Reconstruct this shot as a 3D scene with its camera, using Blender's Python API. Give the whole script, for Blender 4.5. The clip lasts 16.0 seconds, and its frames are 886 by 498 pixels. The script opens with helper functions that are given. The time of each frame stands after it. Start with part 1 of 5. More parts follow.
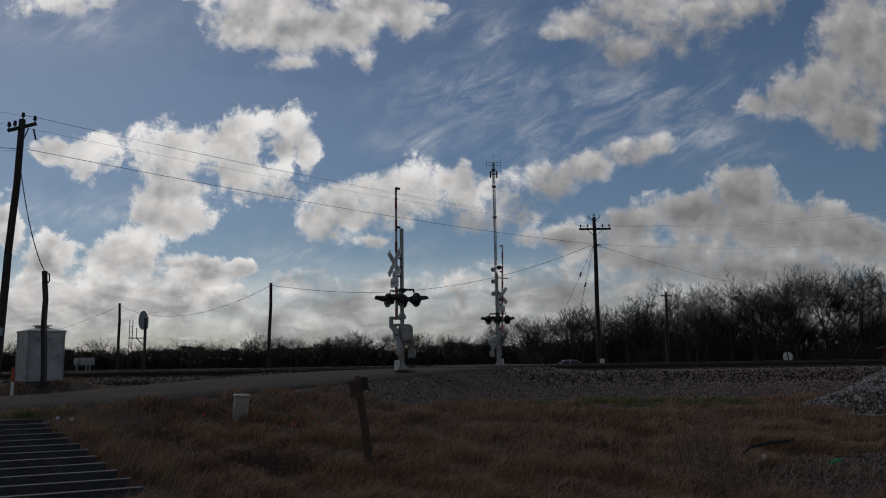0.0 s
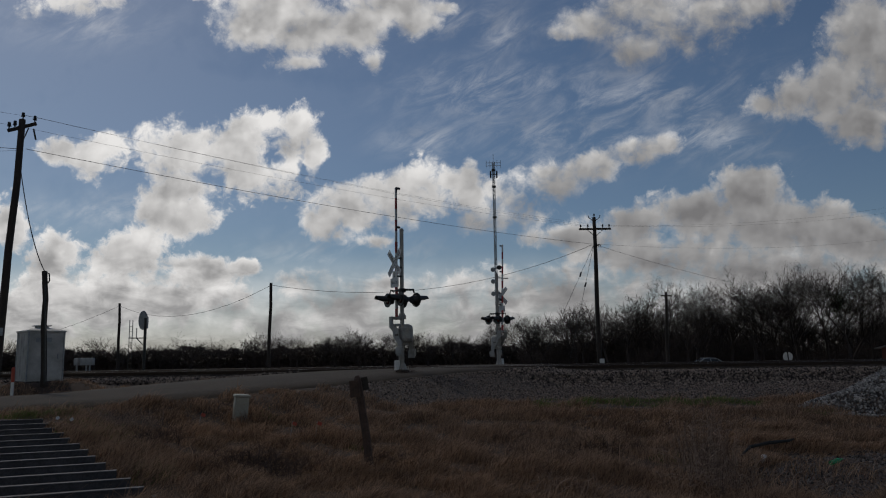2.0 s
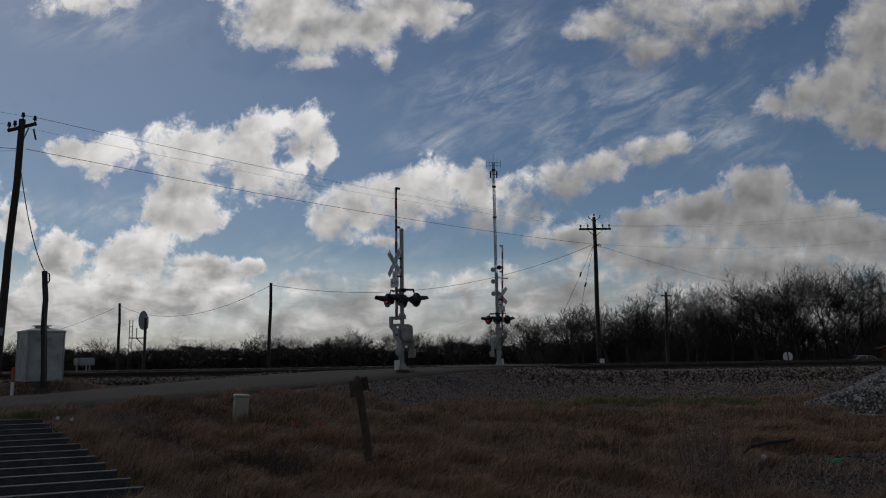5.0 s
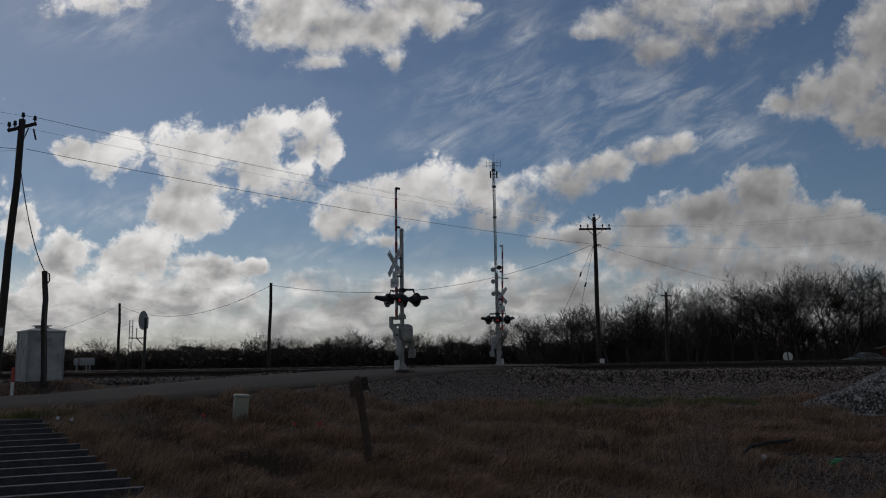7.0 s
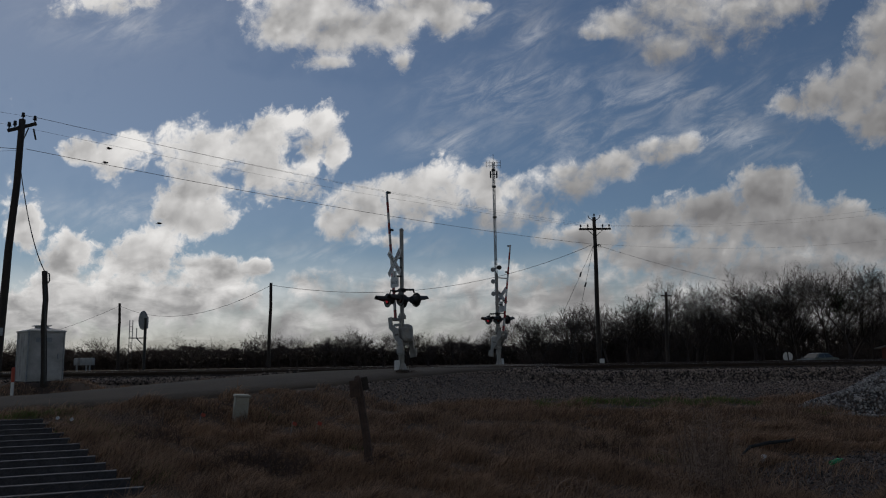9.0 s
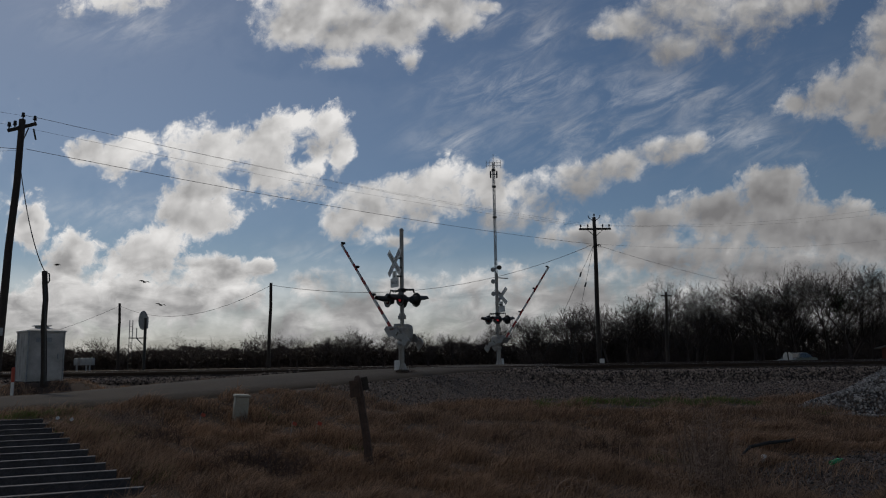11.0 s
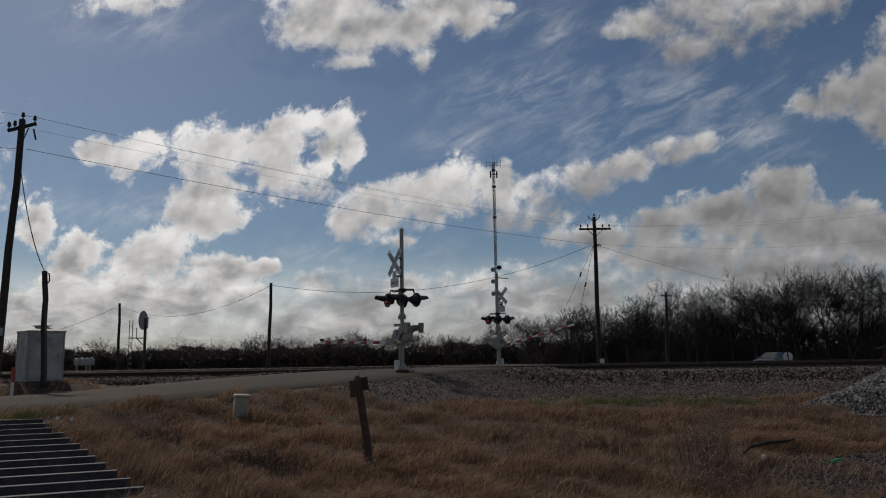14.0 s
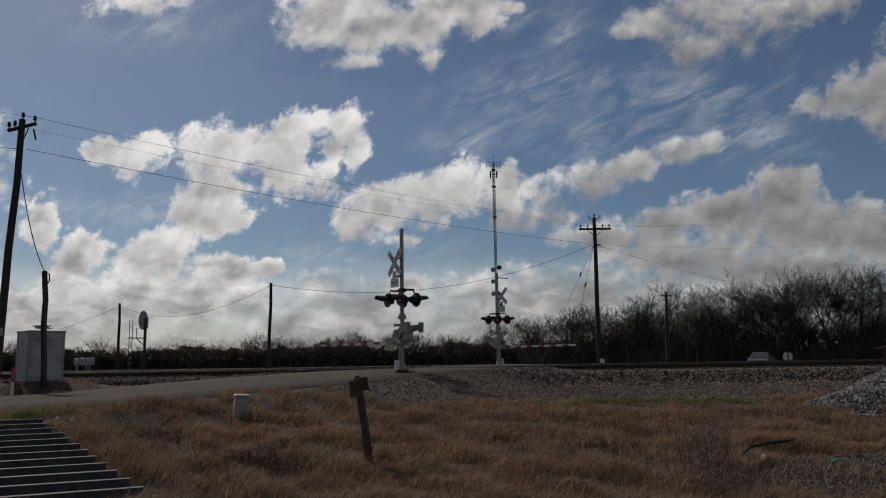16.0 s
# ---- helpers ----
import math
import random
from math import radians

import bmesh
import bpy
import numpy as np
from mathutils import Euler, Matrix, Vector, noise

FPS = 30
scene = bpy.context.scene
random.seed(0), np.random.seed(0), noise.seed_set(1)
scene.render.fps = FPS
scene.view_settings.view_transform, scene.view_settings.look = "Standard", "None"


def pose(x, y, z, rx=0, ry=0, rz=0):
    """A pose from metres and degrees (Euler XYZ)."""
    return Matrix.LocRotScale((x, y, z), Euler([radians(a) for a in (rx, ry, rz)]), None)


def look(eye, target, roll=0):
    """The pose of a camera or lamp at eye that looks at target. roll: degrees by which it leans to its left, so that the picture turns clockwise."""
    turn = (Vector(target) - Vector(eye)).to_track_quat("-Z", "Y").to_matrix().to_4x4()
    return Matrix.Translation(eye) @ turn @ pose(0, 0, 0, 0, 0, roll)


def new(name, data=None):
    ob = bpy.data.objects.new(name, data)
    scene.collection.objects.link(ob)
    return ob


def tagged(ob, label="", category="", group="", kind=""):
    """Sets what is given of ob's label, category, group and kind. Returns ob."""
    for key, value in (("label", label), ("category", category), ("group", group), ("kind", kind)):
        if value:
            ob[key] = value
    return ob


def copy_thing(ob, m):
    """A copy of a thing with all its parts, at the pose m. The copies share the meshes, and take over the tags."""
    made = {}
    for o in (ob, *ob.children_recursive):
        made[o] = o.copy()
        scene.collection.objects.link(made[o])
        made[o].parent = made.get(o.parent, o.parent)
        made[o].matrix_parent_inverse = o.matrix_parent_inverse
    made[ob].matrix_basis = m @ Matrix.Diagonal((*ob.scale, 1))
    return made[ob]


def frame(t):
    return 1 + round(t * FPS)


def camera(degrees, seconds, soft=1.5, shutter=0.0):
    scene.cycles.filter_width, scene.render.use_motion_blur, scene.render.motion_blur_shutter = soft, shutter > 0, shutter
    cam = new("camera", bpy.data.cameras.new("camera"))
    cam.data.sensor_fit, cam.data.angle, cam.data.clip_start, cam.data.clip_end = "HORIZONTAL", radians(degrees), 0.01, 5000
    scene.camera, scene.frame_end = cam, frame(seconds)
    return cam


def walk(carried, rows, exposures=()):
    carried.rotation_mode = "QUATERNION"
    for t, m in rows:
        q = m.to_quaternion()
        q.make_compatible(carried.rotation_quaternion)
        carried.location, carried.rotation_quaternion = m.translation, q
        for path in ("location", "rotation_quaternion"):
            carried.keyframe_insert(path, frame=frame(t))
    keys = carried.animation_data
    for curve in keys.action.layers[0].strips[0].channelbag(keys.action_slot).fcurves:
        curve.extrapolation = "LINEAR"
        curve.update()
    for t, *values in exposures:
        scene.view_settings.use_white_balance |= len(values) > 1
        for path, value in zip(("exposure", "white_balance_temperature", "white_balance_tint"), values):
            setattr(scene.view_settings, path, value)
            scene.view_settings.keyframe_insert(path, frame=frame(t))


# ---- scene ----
EYE = Vector((0.0, 0.0, 1.65))
FOCAL = 1300.0
PITCH = math.atan(189 / FOCAL)
cam = camera(62.2, 16.0, soft=1.1)
view = Matrix.Translation(EYE) @ pose(0, 0, 0, 90) @ Matrix.Rotation(PITCH, 4, "X") @ Matrix.Rotation(radians(-0.86), 4, "Z")
walk(cam, [(0.0, view), (16.0, view)])


def nodes_of(owner):
    owner.use_nodes = True
    tree = owner.node_tree
    tree.nodes.clear()
    return tree


def link(tree, kind, inputs=(), **props):
    """A node with its properties and inputs set; an input is a value or a socket."""
    n = tree.nodes.new(kind)
    for key, value in props.items():
        setattr(n, key, value)
    for key, value in dict(inputs).items():
        if isinstance(value, bpy.types.NodeSocket):
            tree.links.new(value, n.inputs[key])
        else:
            n.inputs[key].default_value = value
    return n


# ---- light ----
SUN_UP, SUN_TURN = 43.0, -38.0  # degrees above the horizon, degrees from straight ahead
sun_way = Vector((math.sin(radians(SUN_TURN)) * math.cos(radians(SUN_UP)),
                  math.cos(radians(SUN_TURN)) * math.cos(radians(SUN_UP)), math.sin(radians(SUN_UP))))
world = bpy.data.worlds.new("sky")
scene.world = world
wt = nodes_of(world)
sky = link(wt, "ShaderNodeTexSky", sky_type="NISHITA", sun_disc=False, sun_elevation=radians(SUN_UP),
           sun_rotation=radians(SUN_TURN), air_density=1.0, dust_density=0.25, ozone_density=3.6)
back = link(wt, "ShaderNodeBackground", {"Color": sky.outputs[0], "Strength": 0.041})
link(wt, "ShaderNodeOutputWorld", {"Surface": back.outputs[0]})
sun = new("sun", bpy.data.lights.new("sun", "SUN"))
sun.data.energy, sun.data.angle, sun.data.color = 1.95, radians(0.5), (1.0, 0.91, 0.78)
sun.matrix_world = look(sun_way * 50, (0, 0, 0))
scene.view_settings.exposure = 0.0


# ---- materials ----
def surface(name, low, high, scale=4.0, rough=0.8, metal=0.0, bump=0.3, fine=40.0, stain=0.5, random_tone=0.0, island=0.0, space="Object", through_light=0.0):
    """A worn surface: two colours mixed by a coarse and a fine noise, with fine relief."""
    m = bpy.data.materials.new(name)
    t = nodes_of(m)
    co = link(t, "ShaderNodeTexCoord").outputs[space]
    n1 = link(t, "ShaderNodeTexNoise", {"Vector": co, "Scale": scale, "Detail": 5.0, "Roughness": 0.6})
    n2 = link(t, "ShaderNodeTexNoise", {"Vector": co, "Scale": fine, "Detail": 4.0, "Roughness": 0.65})
    mixed = link(t, "ShaderNodeMix", {"Factor": stain, "A": n2.outputs[0], "B": n1.outputs[0]})
    ramp = link(t, "ShaderNodeMapRange", {"Value": mixed.outputs[0], "From Min": 0.32, "From Max": 0.68})
    value = ramp.outputs[0]
    if random_tone:
        info = link(t, "ShaderNodeObjectInfo")
        shift = link(t, "ShaderNodeMath", {0: info.outputs["Random"], 1: 0.5}, operation="SUBTRACT")
        value = link(t, "ShaderNodeMath", {0: shift.outputs[0], 1: random_tone, 2: value}, operation="MULTIPLY_ADD").outputs[0]
    if island:
        geo = link(t, "ShaderNodeNewGeometry")
        shift = link(t, "ShaderNodeMath", {0: geo.outputs["Random Per Island"], 1: 0.5}, operation="SUBTRACT")
        value = link(t, "ShaderNodeMath", {0: shift.outputs[0], 1: island, 2: value}, operation="MULTIPLY_ADD").outputs[0]
    clamp = link(t, "ShaderNodeClamp", {"Value": value})
    colour = link(t, "ShaderNodeMix", {"Factor": clamp.outputs[0], "A": (*low, 1), "B": (*high, 1)}, data_type="RGBA")
    # the colour sockets of the mix node
    for key, c in ((6, low), (7, high)):
        colour.inputs[key].default_value = (*c, 1)
    relief = link(t, "ShaderNodeBump", {"Height": n2.outputs[0], "Strength": bump, "Distance": 0.02})
    b = link(t, "ShaderNodeBsdfPrincipled", {"Base Color": colour.outputs[2], "Roughness": rough, "Metallic": metal, "Normal": relief.outputs[0]})
    shader = b.outputs[0]
    if through_light:
        tl = link(t, "ShaderNodeBsdfTranslucent", {"Color": colour.outputs[2]})
        shader = link(t, "ShaderNodeMixShader", {0: through_light, 1: shader, 2: tl.outputs[0]}).outputs[0]
    link(t, "ShaderNodeOutputMaterial", {"Surface": shader})
    return m


def pebbly(name, low, high, scale):
    """Trodden gravel: a tone for each small pebble, dusty patches, pebble relief."""
    m = bpy.data.materials.new(name)
    t = nodes_of(m)
    co = link(t, "ShaderNodeTexCoord").outputs["Object"]
    cell = link(t, "ShaderNodeTexVoronoi", {"Vector": co, "Scale": scale})
    tone = link(t, "ShaderNodeSeparateColor", {0: cell.outputs["Color"]}).outputs[0]
    dust = link(t, "ShaderNodeTexNoise", {"Vector": co, "Scale": 0.9, "Detail": 5.0, "Roughness": 0.6}).outputs[0]
    tone = link(t, "ShaderNodeMath", {0: tone, 1: 2.2}, operation="POWER").outputs[0]
    tone = link(t, "ShaderNodeMath", {0: dust, 1: 0.5, 2: tone}, operation="MULTIPLY_ADD").outputs[0]
    tone = link(t, "ShaderNodeMapRange", {"Value": tone, "From Min": 0.12, "From Max": 1.15}).outputs[0]
    colour = link(t, "ShaderNodeMix", {"Factor": tone}, data_type="RGBA")
    colour.inputs[6].default_value, colour.inputs[7].default_value = (*low, 1), (*high, 1)
    up = link(t, "ShaderNodeMath", {0: 1.0, 1: cell.outputs["Distance"]}, operation="SUBTRACT").outputs[0]
    relief = link(t, "ShaderNodeBump", {"Height": up, "Strength": 1.0, "Distance": 0.03})
    b = link(t, "ShaderNodeBsdfPrincipled", {"Base Color": colour.outputs[2], "Roughness": 0.9, "Normal": relief.outputs[0]})
    link(t, "ShaderNodeOutputMaterial", {"Surface": b.outputs[0]})
    return m


def glow(name, colour, strength):
    m = bpy.data.materials.new(name)
    t = nodes_of(m)
    e = link(t, "ShaderNodeEmission", {"Color": (*colour, 1), "Strength": strength})
    link(t, "ShaderNodeOutputMaterial", {"Surface": e.outputs[0]})
    return m


GRASS = surface("dry_grass", (0.12, 0.074, 0.049), (0.485, 0.318, 0.21), 1.1, 0.9, stain=0.5, island=1.3, through_light=0.4)
SOIL = surface("soil", (0.03, 0.018, 0.012), (0.075, 0.044, 0.028), 1.2, 0.95, bump=0.6, fine=12)
GREEN = surface("green_grass", (0.07, 0.10, 0.025), (0.17, 0.22, 0.06), 3, 0.9, island=0.5, through_light=0.4)
GRAVEL = pebbly("gravel", (0.020, 0.015, 0.012), (0.20, 0.150, 0.122), 26.0)
STONE = surface("ballast_stone", (0.05, 0.038, 0.030), (0.50, 0.415, 0.345), 3, 0.85, bump=0.4, island=1.3)
# bank stones: low tone darker than the verge, wide spread from stone to stone
BALLAST = surface("track_ballast", (0.026, 0.019, 0.016), (0.39, 0.305, 0.25), 3, 0.9, bump=0.4, island=1.6)
VERGE_STONE = surface("verge_gravel", (0.035, 0.026, 0.021), (0.33, 0.25, 0.205), 3, 0.9, bump=0.4, island=1.6)
DARK_STONE = surface("dark_gravel", (0.02, 0.017, 0.016), (0.22, 0.19, 0.175), 3, 0.8, bump=0.4, island=1.6)
PILE_STONE = surface("limestone_rock", (0.07, 0.065, 0.062), (0.44, 0.415, 0.39), 3, 0.85, bump=0.5, island=1.3)
ASPHALT = surface("asphalt", (0.034, 0.024, 0.016), (0.072, 0.051, 0.034), 0.7, 0.97, bump=0.4, fine=30, stain=0.6)
RUST = surface("rusted_steel", (0.03, 0.02, 0.015), (0.075, 0.05, 0.036), 8, 0.7, 0.4)
RAILTOP = surface("polished_rail", (0.40, 0.39, 0.38), (0.6, 0.58, 0.56), 8, 0.3, 1.0, bump=0.05)
TIE = surface("creosote_wood", (0.03, 0.024, 0.02), (0.09, 0.07, 0.055), 6, 0.9, random_tone=0.5)
POLE = surface("pole_wood", (0.024, 0.019, 0.017), (0.07, 0.055, 0.046), 9, 0.9, random_tone=0.3)
GREYWOOD = surface("weathered_wood", (0.045, 0.028, 0.021), (0.13, 0.082, 0.062), 9, 0.9)
ALU = surface("dull_aluminium", (0.27, 0.255, 0.235), (0.46, 0.44, 0.41), 5, 0.55, 0.35, bump=0.1)
GALV = surface("galvanized_steel", (0.22, 0.235, 0.25), (0.42, 0.44, 0.46), 5, 0.5, 0.5, bump=0.1)
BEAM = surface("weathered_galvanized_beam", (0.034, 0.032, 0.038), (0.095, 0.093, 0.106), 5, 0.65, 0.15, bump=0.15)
WHITE = surface("white_paint", (0.66, 0.65, 0.62), (0.86, 0.85, 0.83), 3, 0.6, bump=0.1, stain=0.75)
CABINET = surface("stained_white_metal", (0.30, 0.288, 0.275), (0.62, 0.605, 0.585), 2, 0.55, bump=0.12, stain=0.8)
BLACK = surface("black_paint", (0.012, 0.012, 0.013), (0.03, 0.03, 0.03), 6, 0.45, bump=0.1)
RED = surface("red_reflective", (0.36, 0.03, 0.03), (0.52, 0.06, 0.05), 5, 0.5, bump=0.05)
ORANGE = surface("orange_plastic", (0.36, 0.05, 0.03), (0.50, 0.09, 0.05), 5, 0.5, bump=0.05)
LENS = surface("dark_red_lens", (0.04, 0.004, 0.005), (0.07, 0.006, 0.007), 5, 0.25, bump=0.02)
BARK = surface("bark", (0.028, 0.021, 0.019), (0.07, 0.054, 0.047), 3, 0.95, island=0.4)
BRUSH = surface("brushwood", (0.034, 0.026, 0.023), (0.10, 0.077, 0.067), 0.3, 0.95, island=0.6, through_light=0.12)
LEAF = surface("dark_evergreen_leaf", (0.02, 0.028, 0.014), (0.05, 0.065, 0.03), 2, 0.8, island=0.6)
BEIGE = surface("beige_plastic", (0.30, 0.285, 0.235), (0.44, 0.42, 0.355), 4, 0.55, bump=0.08)
WIRE = surface("wire", (0.02, 0.02, 0.022), (0.045, 0.045, 0.048), 3, 0.6, 0.0, bump=0.0)
REDLIGHT = glow("lit_red_lamp", (1.0, 0.06, 0.10), 0.14)
GLASS = surface("tinted_glass", (0.02, 0.022, 0.025), (0.04, 0.045, 0.05), 3, 0.08, bump=0.0)
CARPAINT = surface("silver_green_car_paint", (0.11, 0.125, 0.12), (0.16, 0.175, 0.17), 2, 0.3, 0.5, bump=0.0)
CARDARK = surface("silver_car_paint", (0.25, 0.26, 0.27), (0.34, 0.35, 0.36), 2, 0.28, 0.5, bump=0.0)
RUBBER = surface("rubber", (0.015, 0.015, 0.015), (0.03, 0.03, 0.03), 6, 0.9)
ROOF = surface("metal_roof", (0.38, 0.38, 0.38), (0.55, 0.55, 0.55), 2, 0.5, 0.3)
BRICK = surface("red_siding", (0.16, 0.06, 0.045), (0.26, 0.10, 0.075), 3, 0.9)
DRY_STALK = surface("bleached_stalk", (0.16, 0.105, 0.08), (0.50, 0.37, 0.29), 5, 0.9, island=1.2, through_light=0.2)
LITTER = surface("white_plastic_litter", (0.4, 0.4, 0.4), (0.6, 0.6, 0.6), 8, 0.4, bump=0.1)
BOTTLE = surface("green_plastic", (0.02, 0.22, 0.07), (0.06, 0.40, 0.16), 8, 0.25, bump=0.05)
FEATHER = surface("dark_feathers", (0.012, 0.011, 0.011), (0.03, 0.028, 0.026), 9, 0.8)
PLANK = surface("crossing_panel", (0.09, 0.085, 0.08), (0.18, 0.17, 0.16), 3, 0.9)


# ---- building helpers ----
def mesh_of(bm, name, material, smooth=False):
    me = bpy.data.meshes.new(name)
    bm.to_mesh(me)
    bm.free()
    for mat in (material if isinstance(material, (list, tuple)) else [material]):
        me.materials.append(mat)
    if smooth:
        me.polygons.foreach_set("use_smooth", [True] * len(me.polygons))
    return me


def part(name, bm, material, parent=None, label="", at=None, smooth=False):
    ob = new(name, mesh_of(bm, name, material, smooth))
    if parent is not None:
        ob.parent = parent
    if at is not None:
        ob.matrix_basis = at
    return tagged(ob, label) if label else ob


def thing(name, at, label, category, group="", kind=""):
    ob = new(name)
    ob.empty_display_size = 0.2
    ob.matrix_basis = at
    return tagged(ob, label, category, group, kind)


def box(bm, sx, sy, sz, m=Matrix(), bevel=0.0):
    """A box of that size about m's origin, its edges rounded."""
    r = bmesh.ops.create_cube(bm, size=1.0, matrix=m @ Matrix.Diagonal((sx, sy, sz, 1)))
    if bevel:
        edges = list({e for v in r["verts"] for e in v.link_edges})
        bmesh.ops.bevel(bm, geom=edges, offset=bevel, segments=2, affect="EDGES", profile=0.5)
    return bm


def cyl(bm, p, q, r1, r2=None, n=12, cap=True):
    """A round bar from p to q."""
    p, q = Vector(p), Vector(q)
    d = q - p
    m = Matrix.Translation((p + q) / 2) @ d.to_track_quat("Z", "Y").to_matrix().to_4x4()
    bmesh.ops.create_cone(bm, cap_ends=cap, segments=n, radius1=r1, radius2=r1 if r2 is None else r2, depth=d.length, matrix=m)
    return bm


def tube(bm, pts, r, n=5):
    """A bent round bar along pts; r is a radius or one for each point."""
    rings = []
    for i, p in enumerate(pts):
        p = Vector(p)
        d = (Vector(pts[min(i + 1, len(pts) - 1)]) - Vector(pts[max(i - 1, 0)])).normalized()
        a = d.orthogonal().normalized() if abs(d.z) > 0.9 else d.cross(Vector((0, 0, 1))).normalized()
        b = d.cross(a)
        rr = r[i] if isinstance(r, (list, tuple)) else r
        rings.append([bm.verts.new(p + rr * (math.cos(2 * math.pi * k / n) * a + math.sin(2 * math.pi * k / n) * b)) for k in range(n)])
    for s, t in zip(rings, rings[1:]):
        for k in range(n):
            bm.faces.new((s[k], s[(k + 1) % n], t[(k + 1) % n], t[k]))
    bm.faces.new(rings[0][::-1])
    bm.faces.new(rings[-1])
    return bm


def lettering(text, size, material, parent, at):
    """Flat raised letters, centred, as one mesh."""
    cu = bpy.data.curves.new("lettering", "FONT")
    cu.body, cu.size, cu.extrude, cu.align_x, cu.align_y = text, size, 0.002, "CENTER", "CENTER"
    tmp = bpy.data.objects.new("lettering", cu)
    scene.collection.objects.link(tmp)
    me = bpy.data.meshes.new_from_object(tmp.evaluated_get(bpy.context.evaluated_depsgraph_get()))
    bpy.data.objects.remove(tmp)
    me.materials.clear()
    me.materials.append(material)
    ob = new("lettering", me)
    ob.parent, ob.matrix_basis = parent, at
    return ob


def loose_mesh(name, verts, faces, material):
    me = bpy.data.meshes.new(name)
    me.from_pydata(verts, [], faces)
    me.materials.append(material)
    return me


# ---- cloud deck: it slopes down towards the horizon and drifts to the right ----
DECK, DIP = 260.0, 0.072


# every puff: across, down, half width, half height
TOP_MIDDLE = [(420, 46, 68, 56), (520, 46, 110, 66), (620, 42, 80, 64), (480, 4, 130, 60), (648, 110, 26, 26), (525, 110, 50, 16), (720, 39, 60, 32), (680, 4, 90, 50), (770, 14, 30, 18), (580, -86, 260, 90)]
TOP_LEFT = [(110, 2, 74, 32), (30, 15, 36, 28), (180, -5, 44, 24), (330, -14, 40, 18)]
HIGH_LEFT = [(85, 262, 44, 34), (180, 276, 74, 54), (268, 274, 80, 70), (345, 270, 68, 72), (430, 236, 72, 54), (505, 240, 62, 56), (548, 275, 26, 42), (478, 322, 84, 46), (420, 292, 66, 52), (330, 386, 84, 44), (268, 368, 46, 42), (300, 330, 96, 32)]
LOW_LEFT = [(8, 402, 54, 64), (85, 452, 64, 58), (230, 456, 92, 62), (350, 480, 72, 44), (430, 474, 30, 18), (180, 535, 240, 60), (60, 545, 210, 66), (330, 530, 140, 42)]
MIDDLE = [(612, 362, 90, 66), (700, 348, 98, 64), (790, 345, 78, 54), (822, 300, 22, 30), (556, 396, 38, 40), (650, 428, 44, 16)]
MIDDLE_BAND = [(860, 385, 90, 32), (910, 345, 54, 42), (970, 320, 62, 38), (1040, 296, 62, 32), (1110, 270, 60, 28), (1165, 258, 40, 22)]
LOW_RIGHT = [(1310, 340, 84, 62), (1220, 372, 90, 46), (1120, 392, 84, 42), (1380, 402, 150, 62), (1500, 420, 120, 54), (1020, 422, 130, 26), (1150, 452, 200, 48), (1400, 482, 240, 62), (1350, 560, 310, 80)]
HIGH_RIGHT = [(1510, 60, 82, 112), (1470, 160, 82, 82), (1390, 170, 62, 52), (1340, 186, 40, 30), (1500, 215, 78, 50), (1580, 100, 90, 145)]
TOP_RIGHT = [(1030, 46, 62, 34), (988, 60, 46, 17), (1180, 40, 112, 60), (1120, 86, 58, 30), (1270, 20, 92, 52), (1330, 5, 62, 34), (1100, 12, 84, 42), (1300, -70, 250, 60)]
HORIZON = [(545, 493, 62, 28), (640, 525, 170, 42), (820, 535, 220, 50), (1010, 512, 210, 56), (620, 578, 270, 46), (1000, 590, 410, 54)]
BEYOND = [(-300, 300, 250, 200), (-500, 60, 200, 120), (1900, 250, 250, 180), (1850, 500, 300, 120), (-300, 540, 300, 90), (700, -520, 260, 130), (1900, -300, 250, 150)]
# the puffs, how light, how soft-edged and how thick each cloud is
CLOUDS = [(TOP_MIDDLE, -0.05, 0.55, 0.8), (TOP_LEFT, 0.0, 0.4, 0.4), (HIGH_LEFT, 0.10, 0.1, 0.55), (LOW_LEFT, 0.04, 0.05, 0.7), (MIDDLE, 0.06, 0.25, 0.5), (MIDDLE_BAND, -0.14, 0.6, 0.5),
          (LOW_RIGHT, -0.34, 0.35, 0.7), (HIGH_RIGHT, -0.20, 0.6, 0.8), (TOP_RIGHT, -0.28, 0.8, 0.6), (HORIZON, -0.24, 0.35, 0.4), (BEYOND, -0.2, 0.5, 0.8)]
# feathery high cirrus
CIRRUS = [(850, 160, 170, 70), (1150, 165, 260, 80), (1010, 240, 230, 60), (745, 248, 90, 34), (872, 55, 62, 56), (780, 45, 90, 40), (1060, 60, 150, 60), (130, 30, 140, 50), (1250, 235, 180, 60), (620, 450, 200, 40), (200, 375, 190, 34)]


